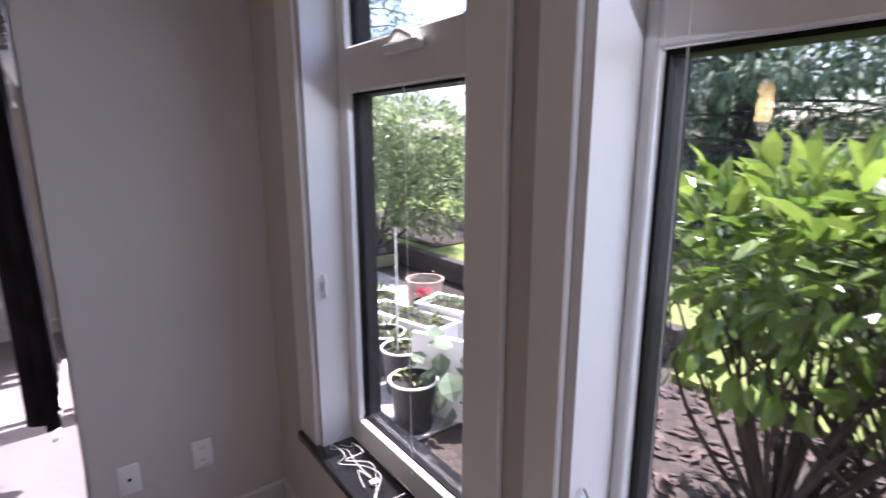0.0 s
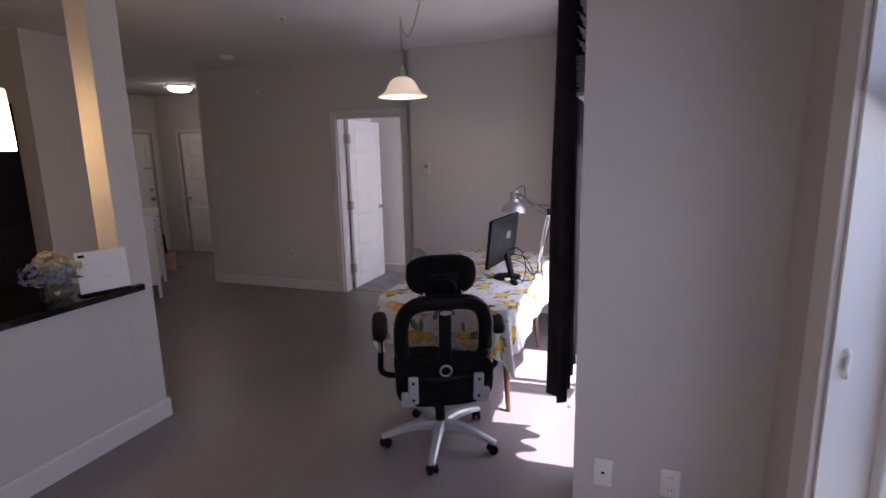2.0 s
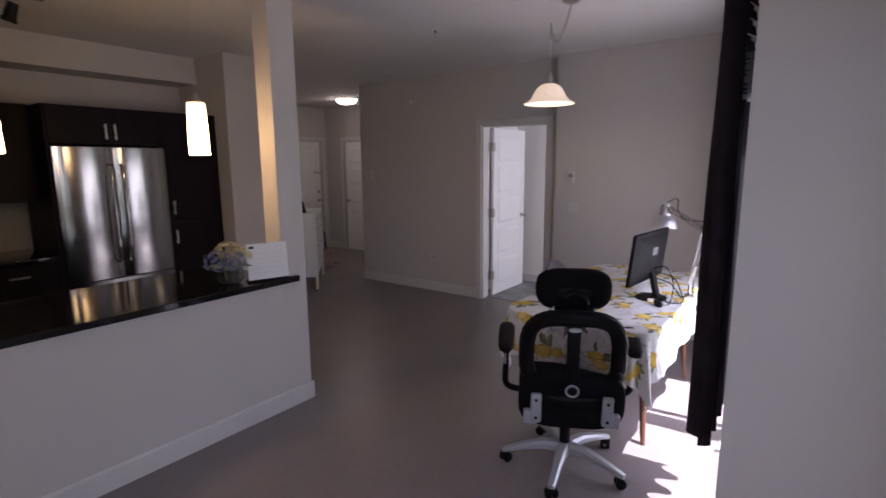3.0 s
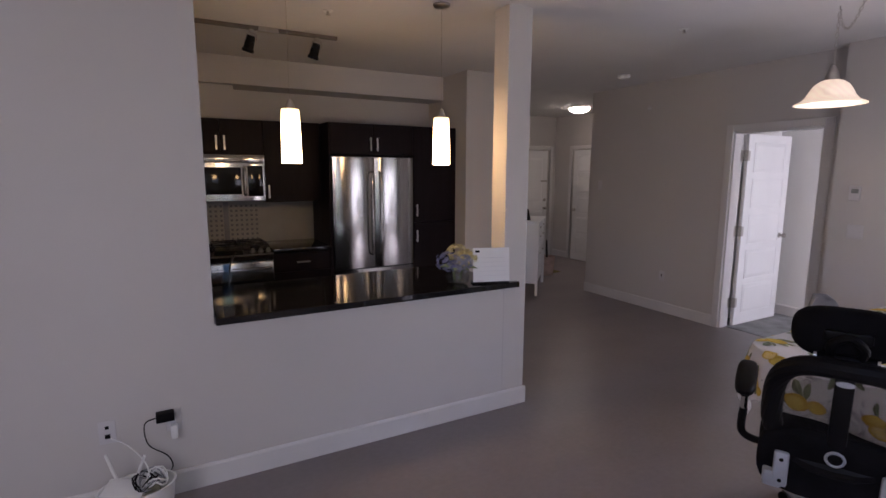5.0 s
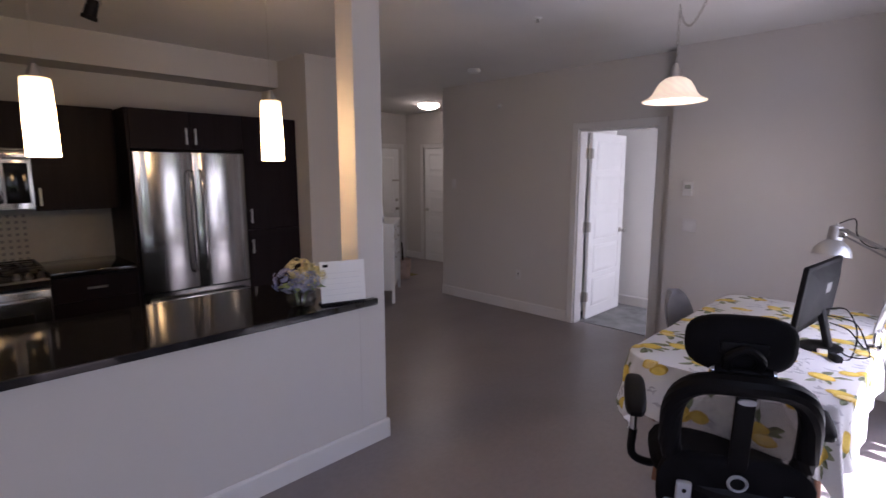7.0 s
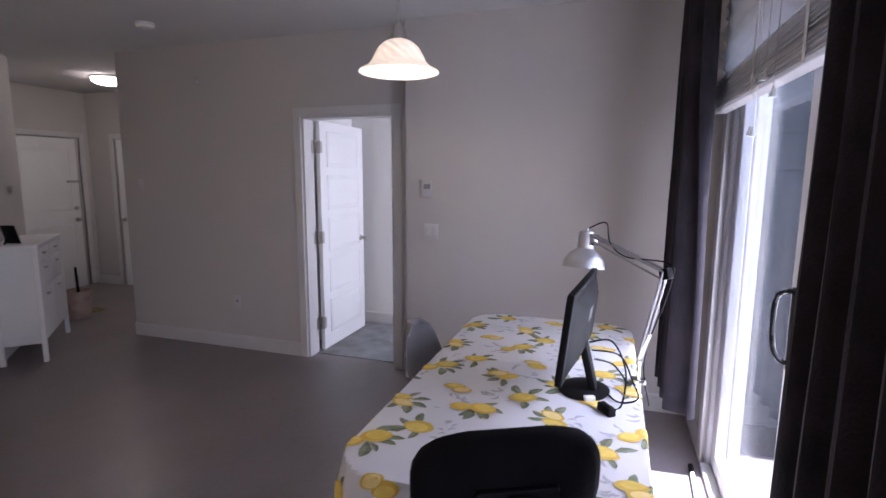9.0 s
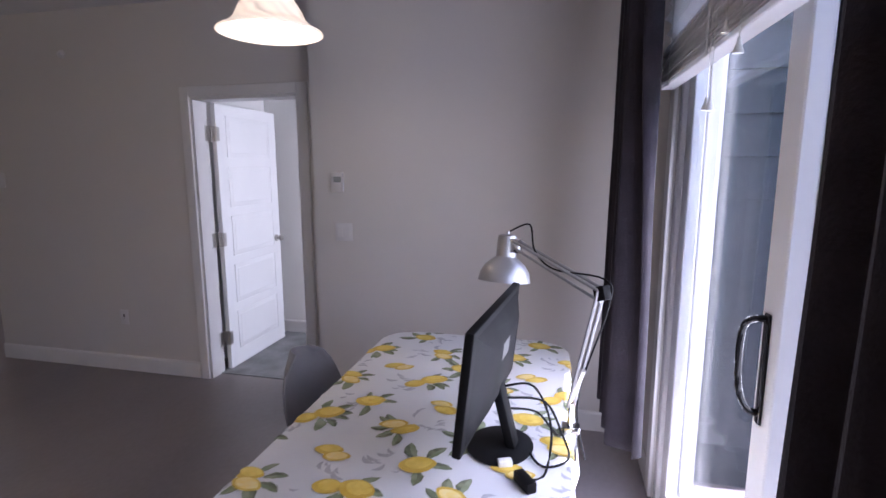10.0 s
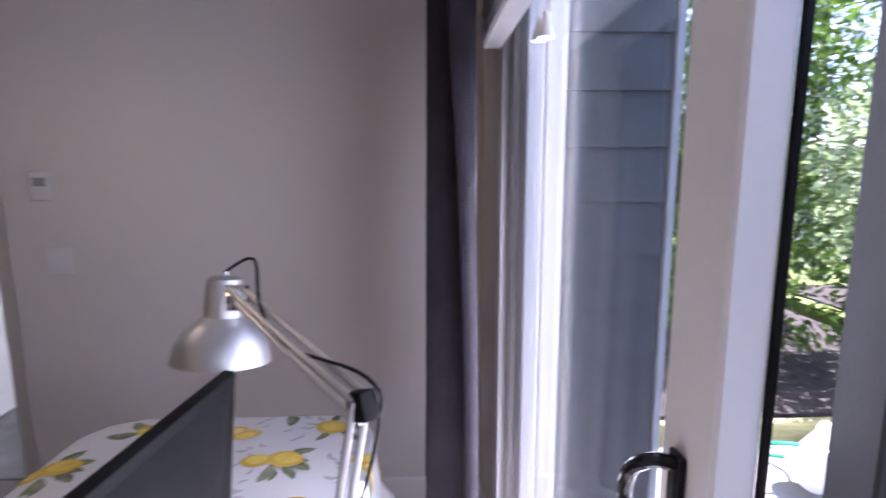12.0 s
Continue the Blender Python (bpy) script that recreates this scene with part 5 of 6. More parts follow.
# shell chair behind the table
sc = thing("shell_chair", "grey moulded plastic shell chair tucked beside the table", "chair", pose(-0.45, 5.16, 0, 0, 0, -90))
bm = bmesh.new()
n1_, n2_ = 16, 18
g = []
for i in range(n1_ + 1):
    t = i / n1_
    r = []
    for j in range(n2_ + 1):
        s = 2 * j / n2_ - 1
        if t < 0.5:
            k = t / 0.5
            y, z = 0.22 - 0.4 * k, 0.44 - 0.025 * math.sin(k * math.pi) + 0.04 * s * s
            w = 0.22 + 0.01 * k
        else:
            k = (t - 0.5) / 0.5
            y, z = -0.18 - 0.09 * math.sin(k * 1.4), 0.445 + 0.40 * k
            w = 0.23 * math.sqrt(max(0.02, 1 - max(0, (k - 0.35) / 0.65) ** 2.6 * 0.93))
            y += 0.09 * s * s * (1 - 0.4 * k)
        r.append(bm.verts.new((w * s, y, z)))
    g.append(r)
for a, b in zip(g, g[1:]):
    for j in range(n2_):
        bm.faces.new((a[j], a[j + 1], b[j + 1], b[j]))
sh = part("shell", bm, GREYP, sc)
mdf = sh.modifiers.new("thickness", "SOLIDIFY")
mdf.thickness = 0.008
for sx in (-1, 1):
    for sy in (-1, 1):
        part("leg", tube([(sx * 0.12, sy * 0.1 - 0.02, 0.42), (sx * 0.22, sy * 0.2 - 0.02, 0)], 0.016, 10, r2=0.011), WALNUT, sc)

# ---- office chair ----
oc = thing("office_chair", "black mesh-back office chair with headrest and silver five-star base", "office chair", pose(0.0, 3.85, 0, 0, 0, 27))
part("gas_column", lathe([(0.028, 0.09), (0.028, 0.24), (0.02, 0.24), (0.02, 0.42), (0, 0.42)], 18), BLACKP, oc)
part("hub", lathe([(0, 0.075), (0.045, 0.075), (0.05, 0.1), (0.042, 0.135), (0, 0.135)], 20), SILVERP, oc)
for k in range(5):
    a = radians(-105 + 72 * k)
    c, s = math.cos(a), math.sin(a)
    bm = bmesh.new()
    ring0 = []
    for t, w, z, h in ((0.03, 0.032, 0.105, 0.05), (0.12, 0.029, 0.115, 0.04), (0.22, 0.024, 0.098, 0.03), (0.32, 0.02, 0.07, 0.022), (0.335, 0.016, 0.066, 0.018)):
        ring = [bm.verts.new((t * c - q * w * s, t * s + q * w * c, z + zz * h)) for q, zz in ((-1, -0.4), (1, -0.4), (1, 0.25), (0.6, 0.6), (-0.6, 0.6), (-1, 0.25))]
        if ring0:
            for i in range(6):
                bm.faces.new((ring0[i], ring0[(i + 1) % 6], ring[(i + 1) % 6], ring[i]))
        else:
            bm.faces.new(ring)
        ring0 = ring
    bm.faces.new(list(reversed(ring0)))
    leg = part("base_leg", bm, SILVERP, oc)
    ca = a + 0.7
    bm = bmesh.new()
    for q in (-0.017, 0.017):
        turn_m = Matrix.Translation((0.315 * c, 0.315 * s, 0.027)) @ Matrix.Rotation(ca, 4, "Z") @ pose(0, q, 0, 90, 0, 0)
        o = lathe([(0, -0.009), (0.024, -0.009), (0.027, -0.006), (0.027, 0.006), (0.024, 0.009), (0, 0.009)], 18)
        turn(o, turn_m)
        me_ = bpy.data.meshes.new("t")
        o.to_mesh(me_)
        o.free()
        bm.from_mesh(me_)
        bpy.data.meshes.remove(me_)
    part("caster", bm, BLACKP, leg, "black twin-wheel caster")
    part("caster_hood", lathe([(0.02, 0.03), (0.018, 0.055), (0.008, 0.065), (0, 0.065)], 12, (0.315 * c, 0.315 * s, 0)), BLACKP, leg)


def cushion(w, d, h, n=4.0, nx=20):
    """A soft rounded block, x by y by z, like a swollen box."""
    bm = bmesh.new()
    bmesh.ops.create_uvsphere(bm, u_segments=28, v_segments=16, radius=1)
    for v in bm.verts:
        p = v.co
        q = (abs(p.x) ** n + abs(p.y) ** n + abs(p.z) ** n) ** (1 / n)
        v.co = Vector((p.x / q * w / 2, p.y / q * d / 2, p.z / q * h / 2))
    return bm


part("seat", turn(cushion(0.5, 0.48, 0.1, 3.2), pose(0, 0.05, 0.46)), FABRICB, oc, "black fabric seat")
part("seat_pan", boxm(-0.2, -0.12, 0.385, 0.2, 0.22, 0.42, bevel=0.01), BLACKP, oc)
BACK = pose(0.0, -0.17, 0.0, 7, 0, 0)
# ring-shaped frame of the back
ringp = []
for i in range(40):
    t = 2 * math.pi * i / 40
    x = 0.215 * math.copysign(abs(math.cos(t)) ** 0.62, math.cos(t))
    z = 0.72 + 0.21 * math.copysign(abs(math.sin(t)) ** 0.68, math.sin(t))
    x *= 1 - 0.12 * max(0, (0.66 - z) / 0.2) + 0.0
    y = -0.035 + 0.9 * x * x
    ringp.append((x, y, z))
bm = tube(ringp, 0.038, 12, closed=True)
fr_ = part("back_frame", turn(bm, BACK), BLACKP, oc)
bm = bmesh.new()
for i in range(-34, 35):
    for sgn in (-1, 1):
        p = []
        for j in range(-14, 15):
            x, z = i * 0.006 + sgn * j * 0.0075, 0.70 + j * 0.0135
            if abs(x / 0.205) ** 3 + abs((z - 0.70) / 0.19) ** 3 < 1:
                p.append((x, -0.03 + 0.9 * x * x, z))
        if len(p) > 1:
            tube(p, 0.0007, 3, bm)
part("back_mesh", turn(bm, BACK), BLACKP, oc, "black woven mesh", smooth=False)
part("spine", turn(boxm(-0.03, -0.055, 0.55, 0.03, -0.028, 0.90, bevel=0.008), BACK), BLACKP, oc)
lp = turn(cushion(0.40, 0.09, 0.2, 3.0), BACK @ pose(0, -0.01, 0.50))
part("lumbar_pad", lp, FABRICB, oc, "black lumbar pad")
part("back_shell", turn(cushion(0.5, 0.075, 0.30, 3.6), BACK @ pose(0, -0.022, 0.50)), FABRICB, oc)
part("badge", turn(lathe([(0, 0), (0.03, 0), (0.028, 0.004), (0, 0.005)], 20), BACK @ pose(0, -0.062, 0.885, 90, 0, 0) @ Matrix.Diagonal((1, 0.4, 1, 1))), SILVERP, oc, "silver oval badge")
part("dial", turn(lathe([(0.022, 0.0), (0.031, 0.002), (0.034, 0.008), (0.029, 0.014), (0.024, 0.012), (0.022, 0.0)], 28), BACK @ pose(0, -0.062, 0.575, 90, 0, 0)), SILVERP, oc, "silver lumbar dial ring")
part("dial_cap", turn(lathe([(0, 0), (0.024, 0), (0.024, 0.01), (0.018, 0.016), (0, 0.017)], 24), BACK @ pose(0, -0.06, 0.575, 90, 0, 0)), BLACKP, oc)
for s in (-1, 1):
    bm = boxm(s * 0.165 - 0.026, -0.085, 0.40, s * 0.165 + 0.026, -0.06, 0.555, bevel=0.01)
    br = part("bracket", turn(bm, BACK), SILVERP, oc, "silver side bracket")
    part("bracket_foot", turn(boxm(s * 0.19 - 0.035, -0.08, 0.385, s * 0.19 + 0.035, 0.06, 0.46, bevel=0.012), BACK), SILVERP, br)
    for z in (0.43, 0.525):
        part("bolt", turn(lathe([(0, 0), (0.008, 0), (0.007, 0.004), (0, 0.004)], 12), BACK @ pose(s * 0.165, -0.085, z, 90, 0, 0)), BLACKP, br)
    arm = part("arm_post", tube(curve_pts([(s * 0.2, 0.0, 0.43), (s * 0.26, 0.0, 0.42), (s * 0.32, 0.0, 0.45), (s * 0.32, 0.0, 0.56)], 16), 0.017, 10), BLACKP, oc)
    part("arm_sleeve", tube([(s * 0.32, 0, 0.535), (s * 0.32, 0, 0.62)], 0.0145, 12), CHROME, arm, "chrome arm sleeve")
    part("arm_neck", tube([(s * 0.32, 0, 0.62), (s * 0.32, 0, 0.685)], 0.018, 10), BLACKP, arm)
    part("arm_pad", turn(cushion(0.085, 0.25, 0.05, 3.5), pose(s * 0.32, 0.0, 0.71, 16, 0, 0)), BLACKP, arm, "black arm pad")
HEAD = pose(0.0, -0.205, 1.025, 4, 0, 0)
hb = cushion(0.355, 0.08, 0.21, 3.0)
for v in hb.verts:
    v.co.y += 0.7 * v.co.x ** 2
part("headrest", turn(hb, HEAD), FABRICB, oc, "black padded headrest")
part("headrest_bar", turn(tube([(-0.095, -0.045, -0.085), (0.095, -0.045, -0.085)], 0.019, 16), HEAD), BLACKP, oc)
for s in (-1, 1):
    part("headrest_clip", turn(tube([(s * 0.09, -0.045, -0.085), (s * 0.1, -0.045, -0.085)], 0.021, 18), HEAD), CHROME, oc, "chrome ring at the end of the headrest bar")
part("headrest_bracket", turn(boxm(-0.075, -0.05, -0.02, 0.075, -0.03, 0.025, bevel=0.008), HEAD), BLACKP, oc)
part("headrest_yoke", turn(tube(curve_pts([(-0.045, -0.045, -0.08), (-0.05, -0.06, -0.03), (0.0, -0.07, 0.01), (0.05, -0.06, -0.03), (0.045, -0.045, -0.08)], 20), 0.016, 10), HEAD), BLACKP, oc, "curved black hinge yoke")
part("headrest_stem", turn(boxm(-0.05, -0.05, -0.17, 0.05, -0.025, -0.08, bevel=0.006), HEAD), BLACKP, oc)


# ---- curtains, blind ----
def curtain(name, y0, y1, x, z0, z1, folds, amp, label, seed):
    c = thing(name, label, "curtain", (x, (y0 + y1) / 2, z0), "charcoal curtains at the glass door")
    rng = random.Random(seed)
    bm = bmesh.new()
    n, m = folds * 12, 24
    ph = [rng.uniform(-0.5, 0.5) for _ in range(folds + 2)]
    g = []
    for j in range(m + 1):
        z = z0 + (z1 - z0) * j / m
        r = []
        for i in range(n + 1):
            t = i / n
            f = t * folds
            k = int(min(f, folds - 1e-6))
            w = math.sin(2 * math.pi * (f + 0.12 * ph[k] + 0.05 * math.sin(z * 2 + k)))
            w = math.copysign(abs(w) ** 0.75, w)
            flare = 1 + 0.1 * (1 - j / m)
            r.append(bm.verts.new((w * amp * (1.1 - 0.35 * j / m) + 0.006 * noise.noise((t * 9, z * 1.3, seed)), (t - 0.5) * (y1 - y0) * flare, z - z0)))
        g.append(r)
    for a, b in zip(g, g[1:]):
        for i in range(n):
            bm.faces.new((a[i], a[i + 1], b[i + 1], b[i]))
    o = part("drape", bm, CURTAIN, c)
    for p in o.data.polygons:
        p.use_smooth = True
    s = o.modifiers.new("thickness", "SOLIDIFY")
    s.thickness = 0.004
    return c


curtain("curtain", 3.50, 4.14, 0.685, 0.53, 2.53, 5, 0.045, "charcoal velvet curtain gathered at the side of the glass door", 3)
curtain("curtain", 5.40, 5.92, 0.60, 0.42, 2.53, 4, 0.062, "charcoal velvet curtain gathered near the corner", 5)
rd = thing("curtain_rod", "dark metal curtain rod above the glass door", "curtain rod", (0.65, 4.73, 2.56))
part("rod", tube([(0, -1.33, 0), (0, 1.38, 0)], 0.012, 12), IRON, rd)
for y in (-1.28, 0.0, 1.33):
    part("bracket", tube([(0.14, y, -0.02), (0.05, y, -0.02), (0, y, 0)], 0.006, 8), IRON, rd)
for y in (-1.33, 1.38):
    part("finial", lathe([(0, -0.025), (0.018, -0.018), (0.024, 0), (0.018, 0.018), (0, 0.025)], 16, (0, y, 0)), IRON, rd)
BLINDW = mat("white_blind_slat", (0.82, 0.81, 0.81), 0.5, var=0.03, trans=0.5)
bl = thing("venetian_blind", "white wooden venetian blind pulled up over the glass door", "blind", (0.735, 4.74, 1.87))
BLW = 0.98
part("head_rail", boxm(-0.025, -BLW, 0.56, 0.035, BLW, 0.62, bevel=0.003, seg=1), BLINDW, bl)
part("valance", boxm(-0.04, -BLW - 0.01, 0.55, -0.03, BLW + 0.01, 0.64, bevel=0.003, seg=1), BLINDW, bl)
part("bottom_rail", turn(boxm(-0.027, -BLW, 0.0, 0.027, BLW, 0.018, bevel=0.003, seg=1), pose(0, 0, 0.0, 0.6, 0, 0)), BLINDW, bl)
rng = random.Random(8)
slat = mesh_of("slat", boxm(-0.026, -BLW, 0.0, 0.026, BLW, 0.003), BLINDW, False)
for i in range(30):
    z = 0.022 + i * 0.0065 + (0.05 * (i - 21) if i > 21 else 0)
    o = new("slat", slat)
    o.parent = bl
    o.matrix_local = pose(rng.uniform(-0.004, 0.004), 0, z, rng.uniform(-0.25, 0.25), rng.uniform(-7, 7) + (35 if i > 21 else 0), rng.uniform(-0.3, 0.3))
for y in (-0.8, -0.27, 0.27, 0.8):
    part("ladder_tape", boxm(-0.03, y - 0.012, 0.0, -0.0285, y + 0.012, 0.56), WHITEP, bl)
for x, y, z0 in ((-0.03, 0.225, -0.15), (-0.03, 0.185, -0.155), (-0.03, 0.09, 0.02), (-0.03, -0.02, -0.05)):
    part("pull_cord", tube([(x, y, 0.56), (x, y, z0 + 0.03)], 0.0012, 5), WHITEP, bl)
    part("tassel", lathe([(0, 0.035), (0.004, 0.034), (0.006, 0.02), (0.011, 0.008), (0.012, 0.0), (0, 0.0)], 14, (x, y, z0)), WHITEP, bl, "white plastic cord tassel")

# small things at the bay window
for y, z in ((W1B - 0.021, 1.08), (W2B - 0.021, 0.93)):
    ct = thing("cord_cleat", "small white plastic cord cleat on the window jamb", "cord cleat", (WX + 0.03, y, z))
    part("base", boxm(-0.006, -0.008, -0.015, 0.006, 0, 0.015, bevel=0.002), WHITEP, ct)
    part("horn", tube(curve_pts([(0, -0.006, 0.038), (0, -0.016, 0.025), (0, -0.012, 0), (0, -0.016, -0.025), (0, -0.006, -0.038)], 16), 0.005, 8), WHITEP, ct)
for y in (2.4, 1.70, 1.735):
    cd = solid("blind_cord", tube([(WX + 0.07, y, 2.4), (WX + 0.075, y - 0.01, 0.62)], 0.0008, 5), WHITEP, "thin white blind cord hanging at the window", "cord")
hdl = thing("window_latch", "white awning latch on the window crossbar", "window latch", (WX + 0.113, 2.44, 1.80))
part("base", boxm(-0.028, -0.08, -0.035, 0.0, 0.08, -0.012, bevel=0.006), WHITEP, hdl)
part("lever", tube(curve_pts([(-0.015, -0.05, -0.01), (-0.03, -0.01, 0.012), (-0.02, 0.04, 0.0)], 10), 0.008, 8), WHITEP, hdl)
wcb = thing("phone_cable", "tangled white charging cable on the black sill", "cable", (WX + 0.03, 2.72, WZ0 + 0.021))
rng = random.Random(5)
for k in range(3):
    ctrl = [(rng.uniform(-0.035, 0.055), 0.16 - 0.05 * i - 0.03 * k + rng.uniform(-0.05, 0.05), rng.uniform(0.0, 0.03)) for i in range(8)]
    part("cable", tube(curve_pts(ctrl, 42), 0.0012, 6), IVORYP, wcb)
part("plug", boxm(0.0, -0.17, 0, 0.03, -0.15, 0.012, bevel=0.003), WHITEP, wcb)
bar = thing("security_bar", "white and black door security bar lying along the glass door track", "bar", pose(0.66, 5.2, 0.014))
part("tube", tube([(0, -0.75, 0), (0.06, 0.42, 0)], 0.012, 10), WHITEP, bar)
part("end_cap", tube([(0.06, 0.42, 0), (0.063, 0.5, 0)], 0.014, 10), BLACKP, bar)


# ---- outside ----
GZ = -0.10
structure("ground", boxm(1.66, -60, GZ - 0.3, 90, 90, GZ - 0.02), MULCH, "garden ground with bark mulch", "ground")
bm = bmesh.new()
box(bm, 4.52, 3.0, GZ - 0.02, 40, 40, 0.14)
structure("lawn", bm, LAWN, "sunlit mown lawn behind a low timber wall", "lawn")
structure("lawn_low", boxm(4.1, -12, GZ - 0.02, 40, 2.98, GZ + 0.04), LAWN, "sunlit lawn beyond the shrub", "lawn")
structure("planting_bed", boxm(4.7, 6.6, 0.14, 6.6, 10.0, 0.16), MULCH, "strip of bark mulch in the lawn", "garden bed")
structure("hedge_bed", boxm(1.2, 7.02, GZ - 0.02, 4.38, 12, 0.06), MULCH, "mulched bed under the hedge", "garden bed")


def pots(name, m, r, h, material, label, rim=None, plant=0, seed=1):
    p = thing(name, label, "plant pot", m)
    part("pot", lathe([(0, 0.002), (r * 0.78, 0), (r * 0.95, h - 0.02), (r, h - 0.018), (r, h), (r * 0.92, h), (r * 0.9, h - 0.04), (0, h - 0.04)], 28), material, p)
    if rim:
        part("rim", tube([(r * math.cos(t * 0.2618), r * math.sin(t * 0.2618), h) for t in range(24)], 0.008, 8, closed=True), rim, p, "pale rim")
    part("soil", lathe([(0, h - 0.035), (r * 0.9, h - 0.038), (r * 0.88, h - 0.05), (0, h - 0.05)], 20), SOIL, p)
    if plant:
        part("plant", leaves([((0, 0, h + 0.02), (r * 0.6, r * 0.6, 0.05))], plant, 0.07, 0.35, seed), PALEG, p, "pale green seedling", smooth=False)
    return p


def leaves(blobs, count, length, ratio, seed, droop=0.2, shell=0.55, spread=1.0, up=0.5):
    """Many folded leaves in and round the blobs (centre, radii)."""
    r = np.random.RandomState(seed)
    vol = np.array([b[1][0] * b[1][1] * b[1][2] for b in blobs]) ** 0.67
    pick = r.choice(len(blobs), count, p=vol / vol.sum())
    C = np.array([b[0] for b in blobs], float)[pick]
    S = np.array([b[1] for b in blobs], float)[pick]
    n = r.normal(size=(count, 3))
    n /= np.linalg.norm(n, axis=1)[:, None]
    rad = shell + (1 - shell) * r.rand(count) ** 0.6
    rad = rad * (0.86 + 0.28 * r.rand(count))
    P = C + n * S * rad[:, None]
    d = n * spread + r.normal(size=(count, 3)) * 0.55
    d[:, 2] += up - droop * 2 * r.rand(count)
    d /= np.linalg.norm(d, axis=1)[:, None]
    s = np.cross(d, r.normal(size=(count, 3)) * 0.5 + np.array([0, 0, 1.0]))
    s /= np.linalg.norm(s, axis=1)[:, None] + 1e-9
    u = np.cross(s, d)
    L = length * (0.65 + 0.6 * r.rand(count))[:, None]
    W = L * ratio * 0.5
    base, tip = P, P + d * L - u * L * 0.18
    m1, m2 = P + d * L * 0.33, P + d * L * 0.7 - u * L * 0.06
    f = 0.25
    V = np.stack([base, m1 + s * W + u * W * f, m1, m1 - s * W + u * W * f, m2 + s * W * 0.8 + u * W * f, m2, m2 - s * W * 0.8 + u * W * f, tip], 1).reshape(-1, 3)
    faces = []
    for k in range(count):
        o = 8 * k
        faces += [(o, o + 2, o + 1), (o, o + 3, o + 2), (o + 1, o + 2, o + 5, o + 4), (o + 2, o + 3, o + 6, o + 5), (o + 4, o + 5, o + 7), (o + 5, o + 6, o + 7)]
    return V.tolist(), faces


_part = part


def part(name, bm, material, parent, label="", smooth=True):
    """As above, and also for leaves given as points and faces."""
    if isinstance(bm, tuple):
        me = bpy.data.meshes.new(name)
        me.from_pydata(bm[0], [], bm[1])
        me.materials.append(material)
        ob = new(name, me)
        ob.parent = parent
        if label:
            ob["label"] = label
        return ob
    return _part(name, bm, material, parent, label, smooth)


def branches(root, tips, r0, seed):
    rng = random.Random(seed)
    bm = bmesh.new()
    for t in tips:
        a, b = Vector(root), Vector(t)
        mid = a.lerp(b, 0.5) + Vector((rng.uniform(-0.12, 0.12), rng.uniform(-0.12, 0.12), rng.uniform(-0.12, 0.05)))
        pts = curve_pts([a, mid, b], 12)
        tube(pts, r0, 6, bm, r2=0.003)
        for k in range(3):
            q = pts[rng.randint(5, len(pts) - 2)]
            e = q + Vector((rng.uniform(-0.2, 0.2), rng.uniform(-0.2, 0.2), rng.uniform(0.05, 0.3)))
            tube(curve_pts([q, q.lerp(e, 0.5) + Vector((0, 0, 0.03)), e], 6), r0 * 0.45, 5, bm, r2=0.002)
    return bm


# laurel shrub close to the wide window
la = thing("laurel_shrub", "laurel shrub with large glossy leaves and bare lower stems", "shrub", (0, 0, 0))
rng = random.Random(21)
tips = [(2.75 + 1.0 * rng.random(), 1.1 + 1.5 * rng.random(), 0.85 + 0.5 * rng.random()) for _ in range(60)]
part("stem", branches((3.05, 1.95, GZ - 0.02), tips[:32], 0.016, 2), BARK, la)
part("stem", branches((3.25, 1.45, GZ - 0.02), tips[32:], 0.014, 3), BARK, la)
lb = [((2.95, 2.12, 1.14), (0.42, 0.34, 0.27)), ((2.85, 1.75, 1.18), (0.45, 0.4, 0.28)), ((3.1, 1.35, 1.16), (0.5, 0.45, 0.28)), ((3.4, 1.9, 1.16), (0.5, 0.45, 0.28)), ((3.4, 1.0, 1.12), (0.5, 0.5, 0.28)), ((2.75, 1.25, 1.1), (0.35, 0.4, 0.26))]
part("crown", leaves(lb, 1400, 0.13, 0.42, 7, droop=0.4, up=0.5), LAUREL, la, "crown of large glossy green leaves")
tb_ = [((c[0], c[1], c[2] + 0.16), (r[0] * 0.95, r[1] * 0.95, 0.14)) for c, r in lb]
part("young_leaves", leaves(tb_, 420, 0.15, 0.42, 17, droop=0.1, up=1.0, spread=0.7), mat("young_laurel_leaf", (0.2, 0.29, 0.05), 0.3, var=0.15, scale=10, fine=80, bump=0.05, trans=0.45, rand=0.3), la, "fresh yellow-green leaves on top")
part("lower_leaves", leaves([((3.0, 1.8, 0.75), (0.5, 0.7, 0.2)), ((3.3, 1.2, 0.7), (0.5, 0.5, 0.2)), ((2.95, 2.2, 0.72), (0.3, 0.3, 0.18))], 190, 0.14, 0.42, 9, droop=1.3, up=0.1, shell=0.2), LAUREL, la, "drooping darker lower leaves")
